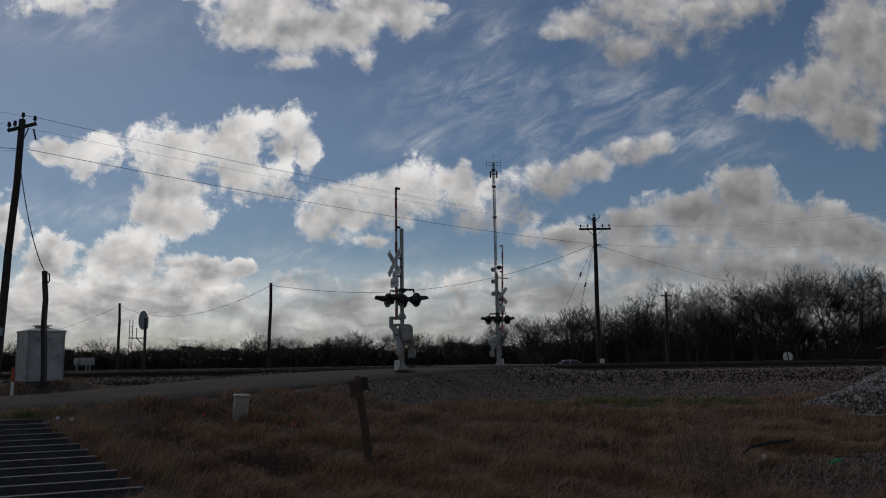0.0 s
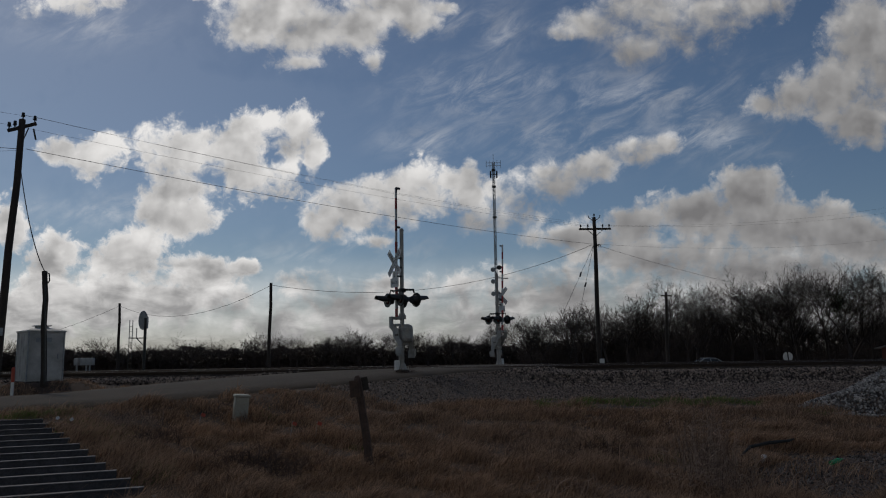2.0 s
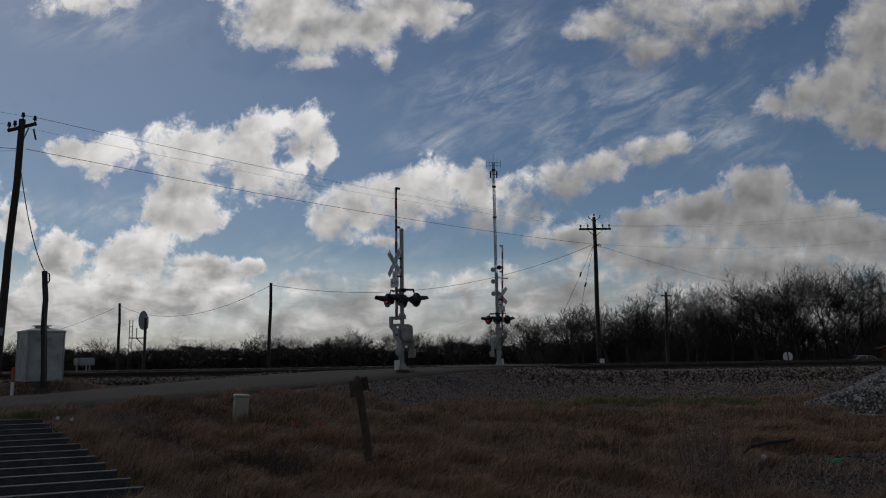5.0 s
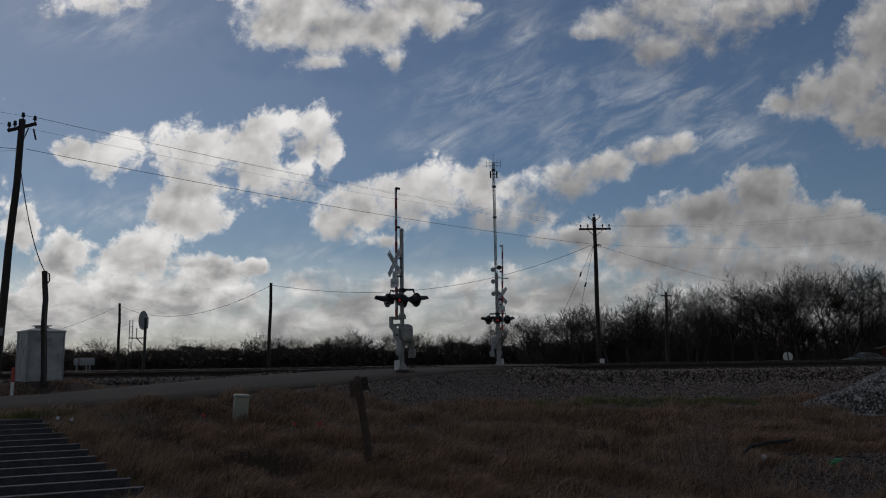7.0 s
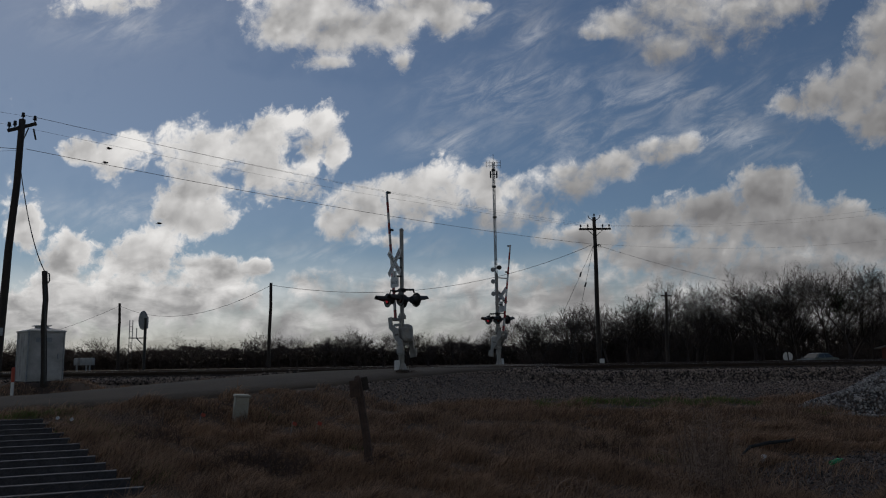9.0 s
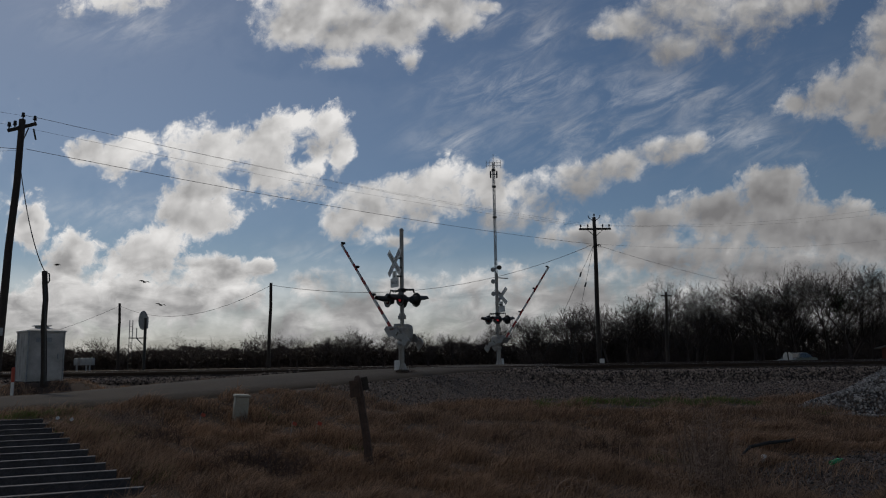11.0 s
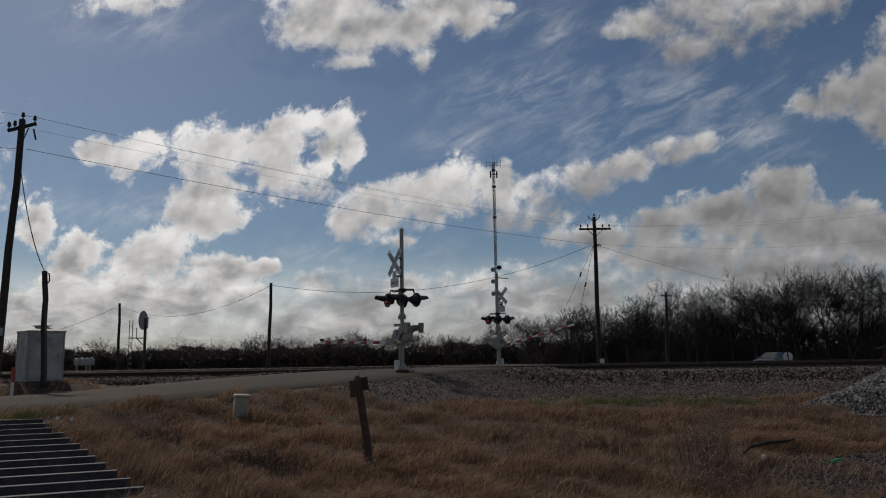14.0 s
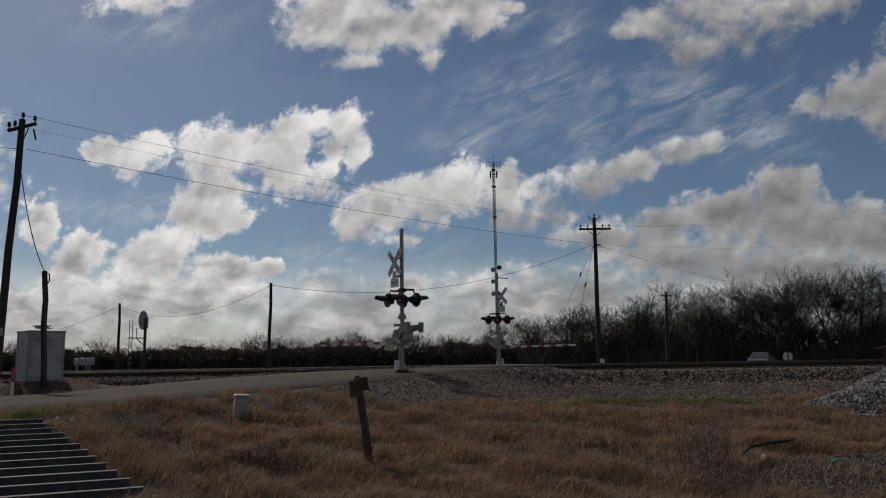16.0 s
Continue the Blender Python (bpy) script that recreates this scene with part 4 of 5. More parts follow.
for off in (0.35, 1.15):
    sb = bmesh.new()
    d = Vector((math.cos(radians(21)), math.sin(radians(21)), 0)) * -off
    tube(sb, [d + Vector((0, 0.07, -0.03)), d + Vector((-0.304 * 12, 0.355 * 12 + 0.07, 0.0465 * 12 - 0.03))], 0.04, 6)
    part("stringer", sb, RUST, beams)


# ---- rock pile ----
def stone_mesh(seed):
    bm = bmesh.new()
    bmesh.ops.create_icosphere(bm, subdivisions=1, radius=1.0)
    rnd = random.Random(seed)
    for v in bm.verts:
        v.co *= rnd.uniform(0.72, 1.18)
    bmesh.ops.scale(bm, vec=(1, rnd.uniform(0.65, 0.9), rnd.uniform(0.5, 0.8)), verts=bm.verts)
    v = np.array([tuple(x.co) for x in bm.verts])
    bm.verts.index_update()
    f = np.array([[x.index for x in q.verts] for q in bm.faces])
    bm.free()
    return v, f


STONES = [stone_mesh(k) for k in range(8)]
PEBBLES = [(np.array([(1, 0, 0), (-0.9, 0.1, 0), (0, 0.8, 0.1), (0.1, -0.85, 0), (0, 0.1, 0.6), (0.1, 0, -0.6)]) * k,
            np.array([(0, 2, 4), (2, 1, 4), (1, 3, 4), (3, 0, 4), (2, 0, 5), (1, 2, 5), (3, 1, 5), (0, 3, 5)])) for k in (0.85, 1.0, 1.2)]


def scatter_stones(name, spots, sizes, material, parent, kind="stuff", label="", category="", shapes=STONES):
    """Many stones as one mesh."""
    rng = np.random.default_rng(len(spots))
    vs, fs, base = [], [], 0
    for i, (p, r) in enumerate(zip(spots, sizes)):
        v, f = shapes[i % len(shapes)]
        m = np.array(Euler(rng.uniform(0, 6.28, 3)).to_matrix())
        vs.append(v @ m.T * r + p)
        fs.append(f + base)
        base += len(v)
    me = bpy.data.meshes.new(name)
    v, f = np.concatenate(vs), np.concatenate(fs)
    me.from_pydata(v.tolist(), [], f.tolist())
    me.materials.append(material)
    ob = new(name, me)
    ob.parent = parent
    return tagged(ob, label, category, kind=kind)


pile = thing("rock_pile", pose(12.5, 17.3, gz(12.5, 17.3)), "pile of broken grey ballast rock beside the gravel verge", "rock pile")


def pile_z(x, y):
    r = np.sqrt((x / 4.2) ** 2 + (y / 2.7) ** 2)
    return np.maximum(0.0, 1.75 * (1 - r)) + 0.05 * np.sin(x * 3 + y * 2) * (r < 1)


def build_pile():
    bm = bmesh.new()
    rows = []
    for i in range(9):
        rr = i / 8
        rows.append([bm.verts.new((4.25 * rr * math.cos(a), 2.75 * rr * math.sin(a), max(1.70 * (1 - rr), 0) - 0.10)) for a in np.linspace(0, 2 * math.pi, 33)[:-1]])
    for a, b in zip(rows, rows[1:]):
        for k in range(32):
            bm.faces.new((a[k], a[(k + 1) % 32], b[(k + 1) % 32], b[k])) if a[0].co.xy.length > 0.01 else bm.faces.new((a[k], b[(k + 1) % 32], b[k]))
    bmesh.ops.recalc_face_normals(bm, faces=bm.faces)
    part("mound", bm, GRAVEL, pile, "packed small stone")
    rng = np.random.default_rng(5)
    n = 17000
    a, r = rng.uniform(0, 2 * math.pi, n), np.sqrt(rng.uniform(0, 1, n)) * 1.06
    x, y = 4.2 * r * np.cos(a), 2.7 * r * np.sin(a)
    keep = (y < 0.6)
    x, y = x[keep], y[keep]
    z = pile_z(x, y) - 0.01
    sizes = rng.uniform(0.020, 0.042, len(x)) * (1 + 0.5 * (rng.uniform(0, 1, len(x)) > 0.93))
    order = np.argsort(np.abs(x + 2.4) + np.abs(y + 1.0))
    first, rest = order[:280], order[280:]
    scatter_stones("loose_rock", np.stack([x, y, z], -1)[rest], sizes[rest], PILE_STONE, pile, label="broken grey rock")
    meshes = [loose_mesh("rock", v.tolist(), f.tolist(), PILE_STONE) for v, f in STONES]
    for j, i in enumerate(first):
        o = new("rock", meshes[j % 8])
        o.parent = pile
        o.matrix_basis = Matrix.LocRotScale((x[i], y[i], z[i]), Euler(rng.uniform(0, 6, 3)), Vector((1, 1, 1)) * float(sizes[i]))


build_pile()


# ---- ballast along the tracks ----
def build_ballast():
    rng = np.random.default_rng(8)
    n = 52000
    x, v = rng.uniform(-22, 32, n), rng.uniform(-3.8, 0.9, n)
    near = (v < -0.6) | (rng.uniform(0, 1, n) < 0.35)
    y = near_rail(x) + v
    d = np.min((x[:, None] - LINE[None, 15:75, 0]) ** 2 + (y[:, None] - LINE[None, 15:75, 1]) ** 2, 1)
    ok = near & (d > (ROAD_HALF + 0.5) ** 2) & ((x > 0) | (v > -2.6)) & (rng.uniform(0, 1, n) < np.where(v > -3.4, 1.0, 0.5))
    x, y, v = x[ok], y[ok], v[ok]
    z = ground_z(x, y) + 0.06 * smooth01((v + 3.3) / 1.0)
    sizes = rng.uniform(0.028, 0.075, len(x))
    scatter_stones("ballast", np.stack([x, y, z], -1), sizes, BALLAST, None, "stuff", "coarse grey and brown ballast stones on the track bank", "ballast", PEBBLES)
    # gravel verge and the patch by the camera
    n = 38000
    x, y = rng.uniform(-8, 20, n), rng.uniform(19.5, 28.4, n)
    ok = (y > 20.4 + 0.6 * np.sin(x * 0.9)) & (x > -7.4)
    d = np.min((x[:, None] - LINE[None, 15:75, 0]) ** 2 + (y[:, None] - LINE[None, 15:75, 1]) ** 2, 1)
    ok &= d > (ROAD_HALF + 0.3) ** 2
    x, y = x[ok], y[ok]
    x2, y2 = rng.uniform(3.2, 9.9, 9000), rng.uniform(7.0, 12.0, 9000)
    ok = ((x2 - 6.9) / 3.2) ** 2 + ((y2 - 9.6) / 2.2) ** 2 < 1 + 0.2 * np.sin(5 * x2)
    x2, y2 = x2[ok], y2[ok]
    spots = np.stack([x, y, ground_z(x, y) + 0.005], -1)
    scatter_stones("gravel", spots, rng.uniform(0.014, 0.042, len(x)), VERGE_STONE, None, "stuff", "loose grey and brown gravel of the verge", "gravel", PEBBLES)
    spots = np.stack([x2, y2, ground_z(x2, y2) + 0.005], -1)
    scatter_stones("gravel", spots, rng.uniform(0.012, 0.038, len(x2)), DARK_STONE, None, "stuff", "patch of dark loose gravel in the grass", "gravel", PEBBLES)


build_ballast()


# ---- trees ----
class Wood:
    """Collects tapered three-sided branches."""

    def __init__(self):
        self.v, self.f = [], []

    def limb(self, pts, radii, sides=3):
        base = len(self.v)
        for i, p in enumerate(pts):
            d = (pts[min(i + 1, len(pts) - 1)] - pts[max(i - 1, 0)])
            a = d.orthogonal().normalized()
            b = d.cross(a).normalized()
            for k in range(sides):
                w = 2 * math.pi * k / sides
                q = p + (a * math.cos(w) + b * math.sin(w)) * radii[i]
                self.v.append((q.x, q.y, q.z))
        for i in range(len(pts) - 1):
            for k in range(sides):
                k2 = (k + 1) % sides
                s = base + i * sides
                self.f.append((s + k, s + k2, s + sides + k2, s + sides + k))


def bare_tree_wood(seed, high, spread=1.0, counts=(6, 6, 5, 4), fine=4):
    """Trunk, limbs and twigs of a leafless tree, brought to that height."""
    rnd = random.Random(seed)
    thick, thin = Wood(), Wood()

    def grow(p, d, length, r, level):
        n = 5 if level < 2 else 3 if level < 4 else 2
        pts, dirs = [p.copy()], []
        d = d.copy()
        for k in range(n):
            d = (d + Vector((rnd.gauss(0, 0.13), rnd.gauss(0, 0.13), rnd.gauss(0.02, 0.09)))).normalized()
            pts.append(pts[-1] + d * length / n)
            dirs.append(d.copy())
        radii = [r * (1 - 0.6 * k / n) for k in range(n + 1)]
        (thick if level < 2 else thin).limb(pts, radii, 7 if level == 0 else 4 if level == 1 else 3)
        if level == len(counts):
            for j in range(fine):
                s = rnd.uniform(0.1, 1.0)
                i = min(int(s * n), n - 1)
                q = pts[i].lerp(pts[i + 1], s * n - i)
                a = (dirs[i] + Vector((rnd.gauss(0, 0.45), rnd.gauss(0, 0.45), rnd.gauss(0.1, 0.3)))) * rnd.uniform(0.03, 0.065) * high
                b = a.orthogonal().normalized() * 0.010
                base = len(thin.v)
                for z in (q - b, q + a * 0.5 + a.cross(b) * 0.1, q + a, q + b):
                    thin.v.append((z.x, z.y, z.z))
                thin.f.append((base, base + 1, base + 2, base + 3))
            return
        c = counts[level]
        turn = rnd.uniform(0, 6.28)
        for j in range(c):
            s = rnd.uniform(0.5 if level == 0 else 0.25, 1.0) if j else 1.0
            i = min(int(s * n), n - 1)
            q = pts[i].lerp(pts[i + 1], s * n - i)
            turn += 2.4 + rnd.uniform(-0.5, 0.5)
            side = Vector((math.cos(turn), math.sin(turn), 0))
            open_ = (rnd.uniform(0.45, 0.95) if j else 0.12) * spread
            nd = (dirs[i] + side * open_ + Vector((0, 0, 0.03))).normalized()
            f = (rnd.uniform(0.75, 1.05) if level == 0 else rnd.uniform(0.55, 0.75)) * (1.15 - 0.25 * s)
            grow(q, nd, length * f, max(radii[i] * rnd.uniform(0.56, 0.72), 0.012), level + 1)

    grow(Vector((0, 0, -0.2)), Vector((rnd.gauss(0, 0.05), rnd.gauss(0, 0.05), 1)), high * 0.34, high * 0.018, 0)
    k = high / max(v[2] for v in thin.v)
    for w in (thick, thin):
        w.v = [(x * k, y * k, z * k) for x, y, z in w.v]
    return thick, thin


def tree_at(at, seed, high, label, spread=1.0, counts=(6, 6, 5, 4), fine=4):
    thick, thin = bare_tree_wood(seed, high, spread, counts, fine)
    t = thing("tree", at, label, "tree", "bare trees")
    for name, w in (("trunk", thick), ("crown", thin)):
        o = new(name, loose_mesh(name, w.v, w.f, BARK))
        o.parent = t
    return t


TREE = "bare winter tree with dark spreading twigs"
models = [tree_at(pose(18.6, 84, gz(18.6, 84)), 3, 8.2, TREE, 1.1),
          tree_at(pose(27.3, 92, gz(27.3, 92)), 7, 12.0, "tall " + TREE),
          tree_at(pose(47.6, 92, gz(47.6, 92)), 12, 13.6, "tall " + TREE, 1.15),
          tree_at(pose(35.6, 92, gz(35.6, 92)), 21, 13.2, "tall " + TREE, 0.9),
          tree_at(pose(11.6, 96, gz(11.6, 96)), 33, 7.8, "slender " + TREE, 1.0)]
models.append(tree_at(pose(-40, 148, gz(-40, 148)), 41, 6.6, "small distant " + TREE, 1.25, (6, 6, 5), 6))
HEIGHTS = (8.2, 12.0, 13.6, 13.2, 7.8, 6.6)
rnd = random.Random(4)
for k in range(54):
    x, y, s = -112 + k * 2.55 + rnd.uniform(-1.5, 1.5), rnd.uniform(134, 146), rnd.choice((0.74, 0.8, 0.86, 0.94, 1.06)) * rnd.uniform(0.94, 1.06)
    copy_thing(models[5], pose(x, y, gz(x, y), 0, 0, rnd.uniform(0, 360))).scale = (s * 1.25, s * 1.25, s)
# the grove: across, deep, height
GROVE = [(14.0, 100, 7.0), (15.0, 84, 7.2), (16.8, 90, 8.4), (21.0, 85, 8.3), (23.5, 90, 8.2), (28.2, 86, 9.0), (33.2, 95, 9.6), (37.0, 88, 10.6), (42.6, 95, 9.6), (42.6, 90, 11.6), (44.6, 94, 12.0), (48.2, 88, 12.0), (50.4, 92, 11.6),
         (52.0, 90, 9.8), (57.0, 95, 8.6), (55.5, 88, 9.2), (60.5, 90, 10.0), (39.5, 92, 11.0), (31.0, 91, 9.8)]
for i, (x, y, h) in enumerate(GROVE):
    m = 4 if x < 15 else (0, 3, 1, 2)[i % 4]
    h *= 1.0 if x < 22 else 1.13
    s = h / HEIGHTS[m]
    copy_thing(models[m], pose(x, y, gz(x, y), 0, 0, rnd.uniform(0, 360))).scale = (s, s, s)
# smaller growth behind it
for i in range(28):
    x = 20.0 + i * 1.85 + rnd.uniform(-0.8, 0.8)
    y, s = rnd.uniform(102, 113), rnd.uniform(7.0, 9.2)
    m = (0, 1, 4)[i % 3]
    s /= HEIGHTS[m]
    copy_thing(models[m], pose(x, y, gz(x, y), 0, 0, rnd.uniform(0, 360))).scale = (s * 1.1, s * 1.1, s)
# lone bushes and saplings beyond the crossing
for x, y, m, h in ((-7.0, 64, 4, 4.7), (-21.6, 90, 4, 5.6), (-29, 130, 4, 6.4), (-36, 140, 3, 6.0), (-20, 135, 4, 6.4), (2.5, 120, 4, 5.6), (-3, 130, 3, 5.6), (8.6, 96, 4, 7.2)):
    s = h / HEIGHTS[m]
    copy_thing(models[m], pose(x, y, gz(x, y), 0, 0, rnd.uniform(0, 360))).scale = (s * 1.1, s * 1.1, s)


def nest_clump(at, n, size):
    rng = np.random.default_rng(2)
    p = rng.normal(0, 1, (n, 3)) * size
    v, f = leaf_quads(p, 0.16, rng)
    ob = new("evergreen_clump", loose_mesh("evergreen_clump", v, f, LEAF))
    ob.matrix_basis = at
    return tagged(ob, "dark evergreen mistletoe clump in a bare tree", "foliage", kind="stuff")


def leaf_quads(p, size, rng, twig=False, wide=0.4):
    """A folded leaf, or an upright twig end, of two triangles at every point."""
    n = len(p)
    a = rng.normal(0, 1, (n, 3)) * (1.1 if twig else 1.0) + np.array([0, 0, 1.0 if twig else 0.0])
    wide = 0.08 if twig else wide
    a /= np.linalg.norm(a, axis=1)[:, None]
    b = np.cross(a, rng.normal(0, 1, (n, 3)))
    b /= np.linalg.norm(b, axis=1)[:, None]
    s = (size * rng.uniform(0.5, 1.3, n))[:, None]
    v = np.stack([p - a * s, p + b * s * wide, p + a * s, p - b * s * wide + np.cross(a, b) * s * wide * 0.7], 1).reshape(-1, 3)
    f = np.arange(4 * n).reshape(n, 4)
    return v.tolist(), f.tolist()


nest_clump(pose(48.6, 91.0, 7.6), 1500, 0.9)


def brushwood(name, x0, x1, y0, y1, low, high, leaves, stalks, leaf, seed, label, twigs=8):
    """A thicket: a dense dark lower storey and thin twigs above it."""
    rng = np.random.default_rng(seed)
    lx, ly = rng.uniform(x0, x1, leaves), rng.uniform(y0, y1, leaves)
    crest = low * (0.85 + 0.22 * np.sin(lx * 0.21) + 0.14 * np.sin(lx * 0.57 + 2) + 0.10 * np.sin(lx * 1.7))
    lz = ground_z(lx, ly) + crest * rng.uniform(0, 1, leaves) ** 1.3 * rng.uniform(0.7, 1.15, leaves)
    v, f = leaf_quads(np.stack([lx, ly, lz], -1), leaf, rng, True)
    ob = new(name, loose_mesh(name, v, f, BRUSH))
    tagged(ob, label, "thicket", kind="stuff")
    w = Wood()
    r = random.Random(seed)
    for k in range(stalks):
        x, y = r.uniform(x0, x1), r.uniform(y0, y1)
        h = high * r.uniform(0.5, 0.9) * (0.8 + 0.25 * math.sin(x * 0.21) + 0.2 * math.sin(x * 0.9))
        p = Vector((x, y, gz_fast(x, y)))
        top = p + Vector((r.gauss(0, 0.07) * h, r.gauss(0, 0.07) * h, h))
        thick = 0.032
        w.limb([p, p.lerp(top, 0.5), top], [thick, thick * 0.8, thick * 0.3])
        for j in range(twigs):
            q = p.lerp(top, r.uniform(0.3, 0.97))
            e = q + Vector((r.gauss(0, 0.12), r.gauss(0, 0.12), r.uniform(0.10, 0.30))) * h * 0.8
            w.limb([q, e], [thick * 0.55, thick * 0.2])
    ob = new("bare_twigs", loose_mesh("bare_twigs", w.v, w.f, BRUSH))
    ob.parent = None
    tagged(ob, label, "thicket", kind="stuff")


def gz_fast(x, y):
    return 0.0 if y > 55 else gz(x, y)


brushwood("thicket", 25, 76, 96, 114, 3.6, 6.6, 62000, 900, 0.25, 1, "dark leafless undergrowth below the bare trees")
brushwood("treeline", -125, 40, 148, 180, 4.7, 6.4, 130000, 900, 0.30, 2, "distant dark line of leafless trees and brush", 6)
brushwood("hedgerow", 12, 44, 104, 120, 4.6, 6.2, 48000, 400, 0.3, 3, "dark leafless brush beyond the crossing")


def undergrowth(x0, x1, y0, y1, high, n, size, seed, label):
    """The tangled dark foot of a wood, too dense to see through."""
    rng = np.random.default_rng(seed)
    x, y = rng.uniform(x0, x1, n), rng.uniform(y0, y1, n)
    crest = high * (0.86 + 0.10 * np.sin(x * 0.23 + 1) + 0.07 * np.sin(x * 0.71) + 0.05 * np.sin(x * 1.9))
    z = ground_z(x, y) + crest * rng.uniform(0, 1, n)
    v, f = leaf_quads(np.stack([x, y, z], -1), size, rng, False, 0.25)
    tagged(new("undergrowth", loose_mesh("undergrowth", v, f, BRUSH)), label, "thicket", kind="stuff")


undergrowth(-125, 45, 146, 150, 4.3, 46000, 0.42, 6, "dark tangled brush at the foot of the distant trees")
undergrowth(15, 78, 108, 112, 4.9, 26000, 0.34, 7, "dark tangled brush at the foot of the bare grove")


# ---- house among the trees ----
house = thing("house", pose(56.6, 87, gz(56.6, 87), 0, 0, 8), "small red-brown house with a pale metal roof", "house")
part("wall", box(bmesh.new(), 7, 6, 2.0, pose(0, 0, 1.0)), BRICK, house)
hb = bmesh.new()
rows_ = [[hb.verts.new((x, y, z)) for y, z in ((-3.6, 1.95), (0, 2.55), (3.6, 1.95), (3.6, 1.85), (0, 2.43), (-3.6, 1.85))] for x in (-4.0, 4.0)]
for k in range(6):
    hb.faces.new((rows_[0][k], rows_[0][(k + 1) % 6], rows_[1][(k + 1) % 6], rows_[1][k]))
hb.faces.new(rows_[0])
hb.faces.new(rows_[1][::-1])
bmesh.ops.recalc_face_normals(hb, faces=hb.faces)
part("roof", hb, ROOF, house, "pale metal roof")
for x in (-3.9,):
    part("porch_post", cyl(bmesh.new(), (x - 0.6, -3.5, 0), (x, -3.4, 1.85), 0.08, n=8), GREYWOOD, house)
for x in (-1.6, 1.6):
    wn = part("window", box(bmesh.new(), 1.0, 0.06, 1.0, pose(x, -3.02, 1.15), 0.01), WHITE, house)
    part("pane", box(bmesh.new(), 0.84, 0.02, 0.84, pose(x, -3.06, 1.15)), GLASS, wn)


# ---- dry grass ----
def build_grass():
    rng = np.random.default_rng(11)
    n = 500000
    y = 6.3 * (27.0 / 6.3) ** (rng.uniform(0, 1, n) ** 0.95)
    x = rng.uniform(-0.68, 0.68, n) * y
    wob = 0.8 * np.sin(x * 0.9) + 0.5 * np.sin(x * 2.3 + 1)
    d = np.min((x[:, None] - LINE[None, 10:70:2, 0]) ** 2 + (y[:, None] - LINE[None, 10:70:2, 1]) ** 2, 1)
    ok = d > (ROAD_HALF + 0.35 + 0.25 * np.sin(x * 3)) ** 2
    ok &= ~((y > 20.1 + 0.5 * wob) & (x > -7.5 + wob))
    px_, py_ = x + 3.4, y - 8.6
    k_ = (-0.358 * px_ + 0.934 * py_) / 0.4404
    m_ = px_ * 0.934 + py_ * 0.358 - k_ * (-0.304 * 0.934 + 0.355 * 0.358)
    ok &= ~((k_ > -0.5) & (k_ < 12.6) & (m_ > -2.25) & (m_ < 0.03))
    ok &= ~((((x - 6.9) / 3.0) ** 2 + ((y - 9.6) / 2.0) ** 2 < 1) & (rng.uniform(0, 1, n) < 0.93))
    ok &= ~(((x - 12.7) / 4.2) ** 2 + ((y - 17.4) / 2.7) ** 2 < 1)
    x, y, wob = x[ok], y[ok], wob[ok]
    n = len(x)
    lump = np.zeros(n)
    for k in range(9):
        fa, fb, fc = rng.uniform(1.5, 6.5), rng.uniform(0, 6.28), rng.uniform(0, 6.28)
        lump += np.sin(fa * (x * np.cos(fb) + y * np.sin(fb)) + fc) * 0.42
    lump = np.clip(lump, -1.2, 1.6)
    tuft = rng.uniform(0, 1, n) > 0.985
    h = rng.uniform(0.065, 0.16, n) * (1 + 0.5 * np.maximum(lump, -0.6)) * np.where(tuft, 1.9, 1.0)
    h *= np.where((y > 20) & (x < -5), 0.5, 1.0)
    z = ground_z(x, y) - 0.02 + 0.03 * lump
    turn = rng.normal(0.15, 0.85, n) + 0.9 * np.sin(x * 0.8 + y * 0.5)
    lean = h * rng.uniform(0.5, 1.7, n)
    dx, dy = np.cos(turn) * lean, np.sin(turn) * lean
    w = rng.uniform(0.0014, 0.0032, n) * (1 + y / 11)
    side = rng.uniform(0, 6.28, n)
    sx, sy = np.cos(side) * w, np.sin(side) * w
    o = np.stack([x, y, z], -1)
    mid = o + np.stack([dx * 0.32, dy * 0.32, h * 0.66], -1)
    tip = o + np.stack([dx, dy, h * rng.uniform(0.75, 1.05, n)], -1)
    sv = np.stack([sx, sy, np.zeros(n)], -1)
    v = np.stack([o - sv, o + sv, mid + sv * 0.8, mid - sv * 0.8, tip], 1).reshape(-1, 3)
    b = np.arange(n)[:, None] * 5
    quads = np.concatenate([b, b + 1, b + 2, b + 3], 1)
    tris = np.concatenate([b + 3, b + 2, b + 4], 1)
    green = ((np.sin(x * 1.3 + 0.4) * np.sin(y * 0.9 + x * 0.3) > 0.9) & (rng.uniform(0, 1, n) < 0.35)) | ((y > 18.2 + 0.3 * wob) & (x > 2.2) & (x < 8.0) & (rng.uniform(0, 1, n) < 0.88)) | ((np.abs(c_of(x, y)) < 2.6) & (y > 12) & (rng.uniform(0, 1, n) < 0.35))
    green |= (x < -7.3) & (y > 12.8) & (y < 14.8) & (rng.uniform(0, 1, n) < 0.7)
    v = v.reshape(n, 5, 3)
    v[:, 2:, 2] = np.where(green[:, None], v[:, :1, 2] + (v[:, 2:, 2] - v[:, :1, 2]) * 0.55, v[:, 2:, 2])
    v = v.reshape(-1, 3)
    loops = np.concatenate([quads.ravel(), tris.ravel()]).astype(np.int32)
    starts = np.concatenate([np.arange(n) * 4, 4 * n + np.arange(n) * 3]).astype(np.int32)
    me = bpy.data.meshes.new("grass")
    me.vertices.add(5 * n)
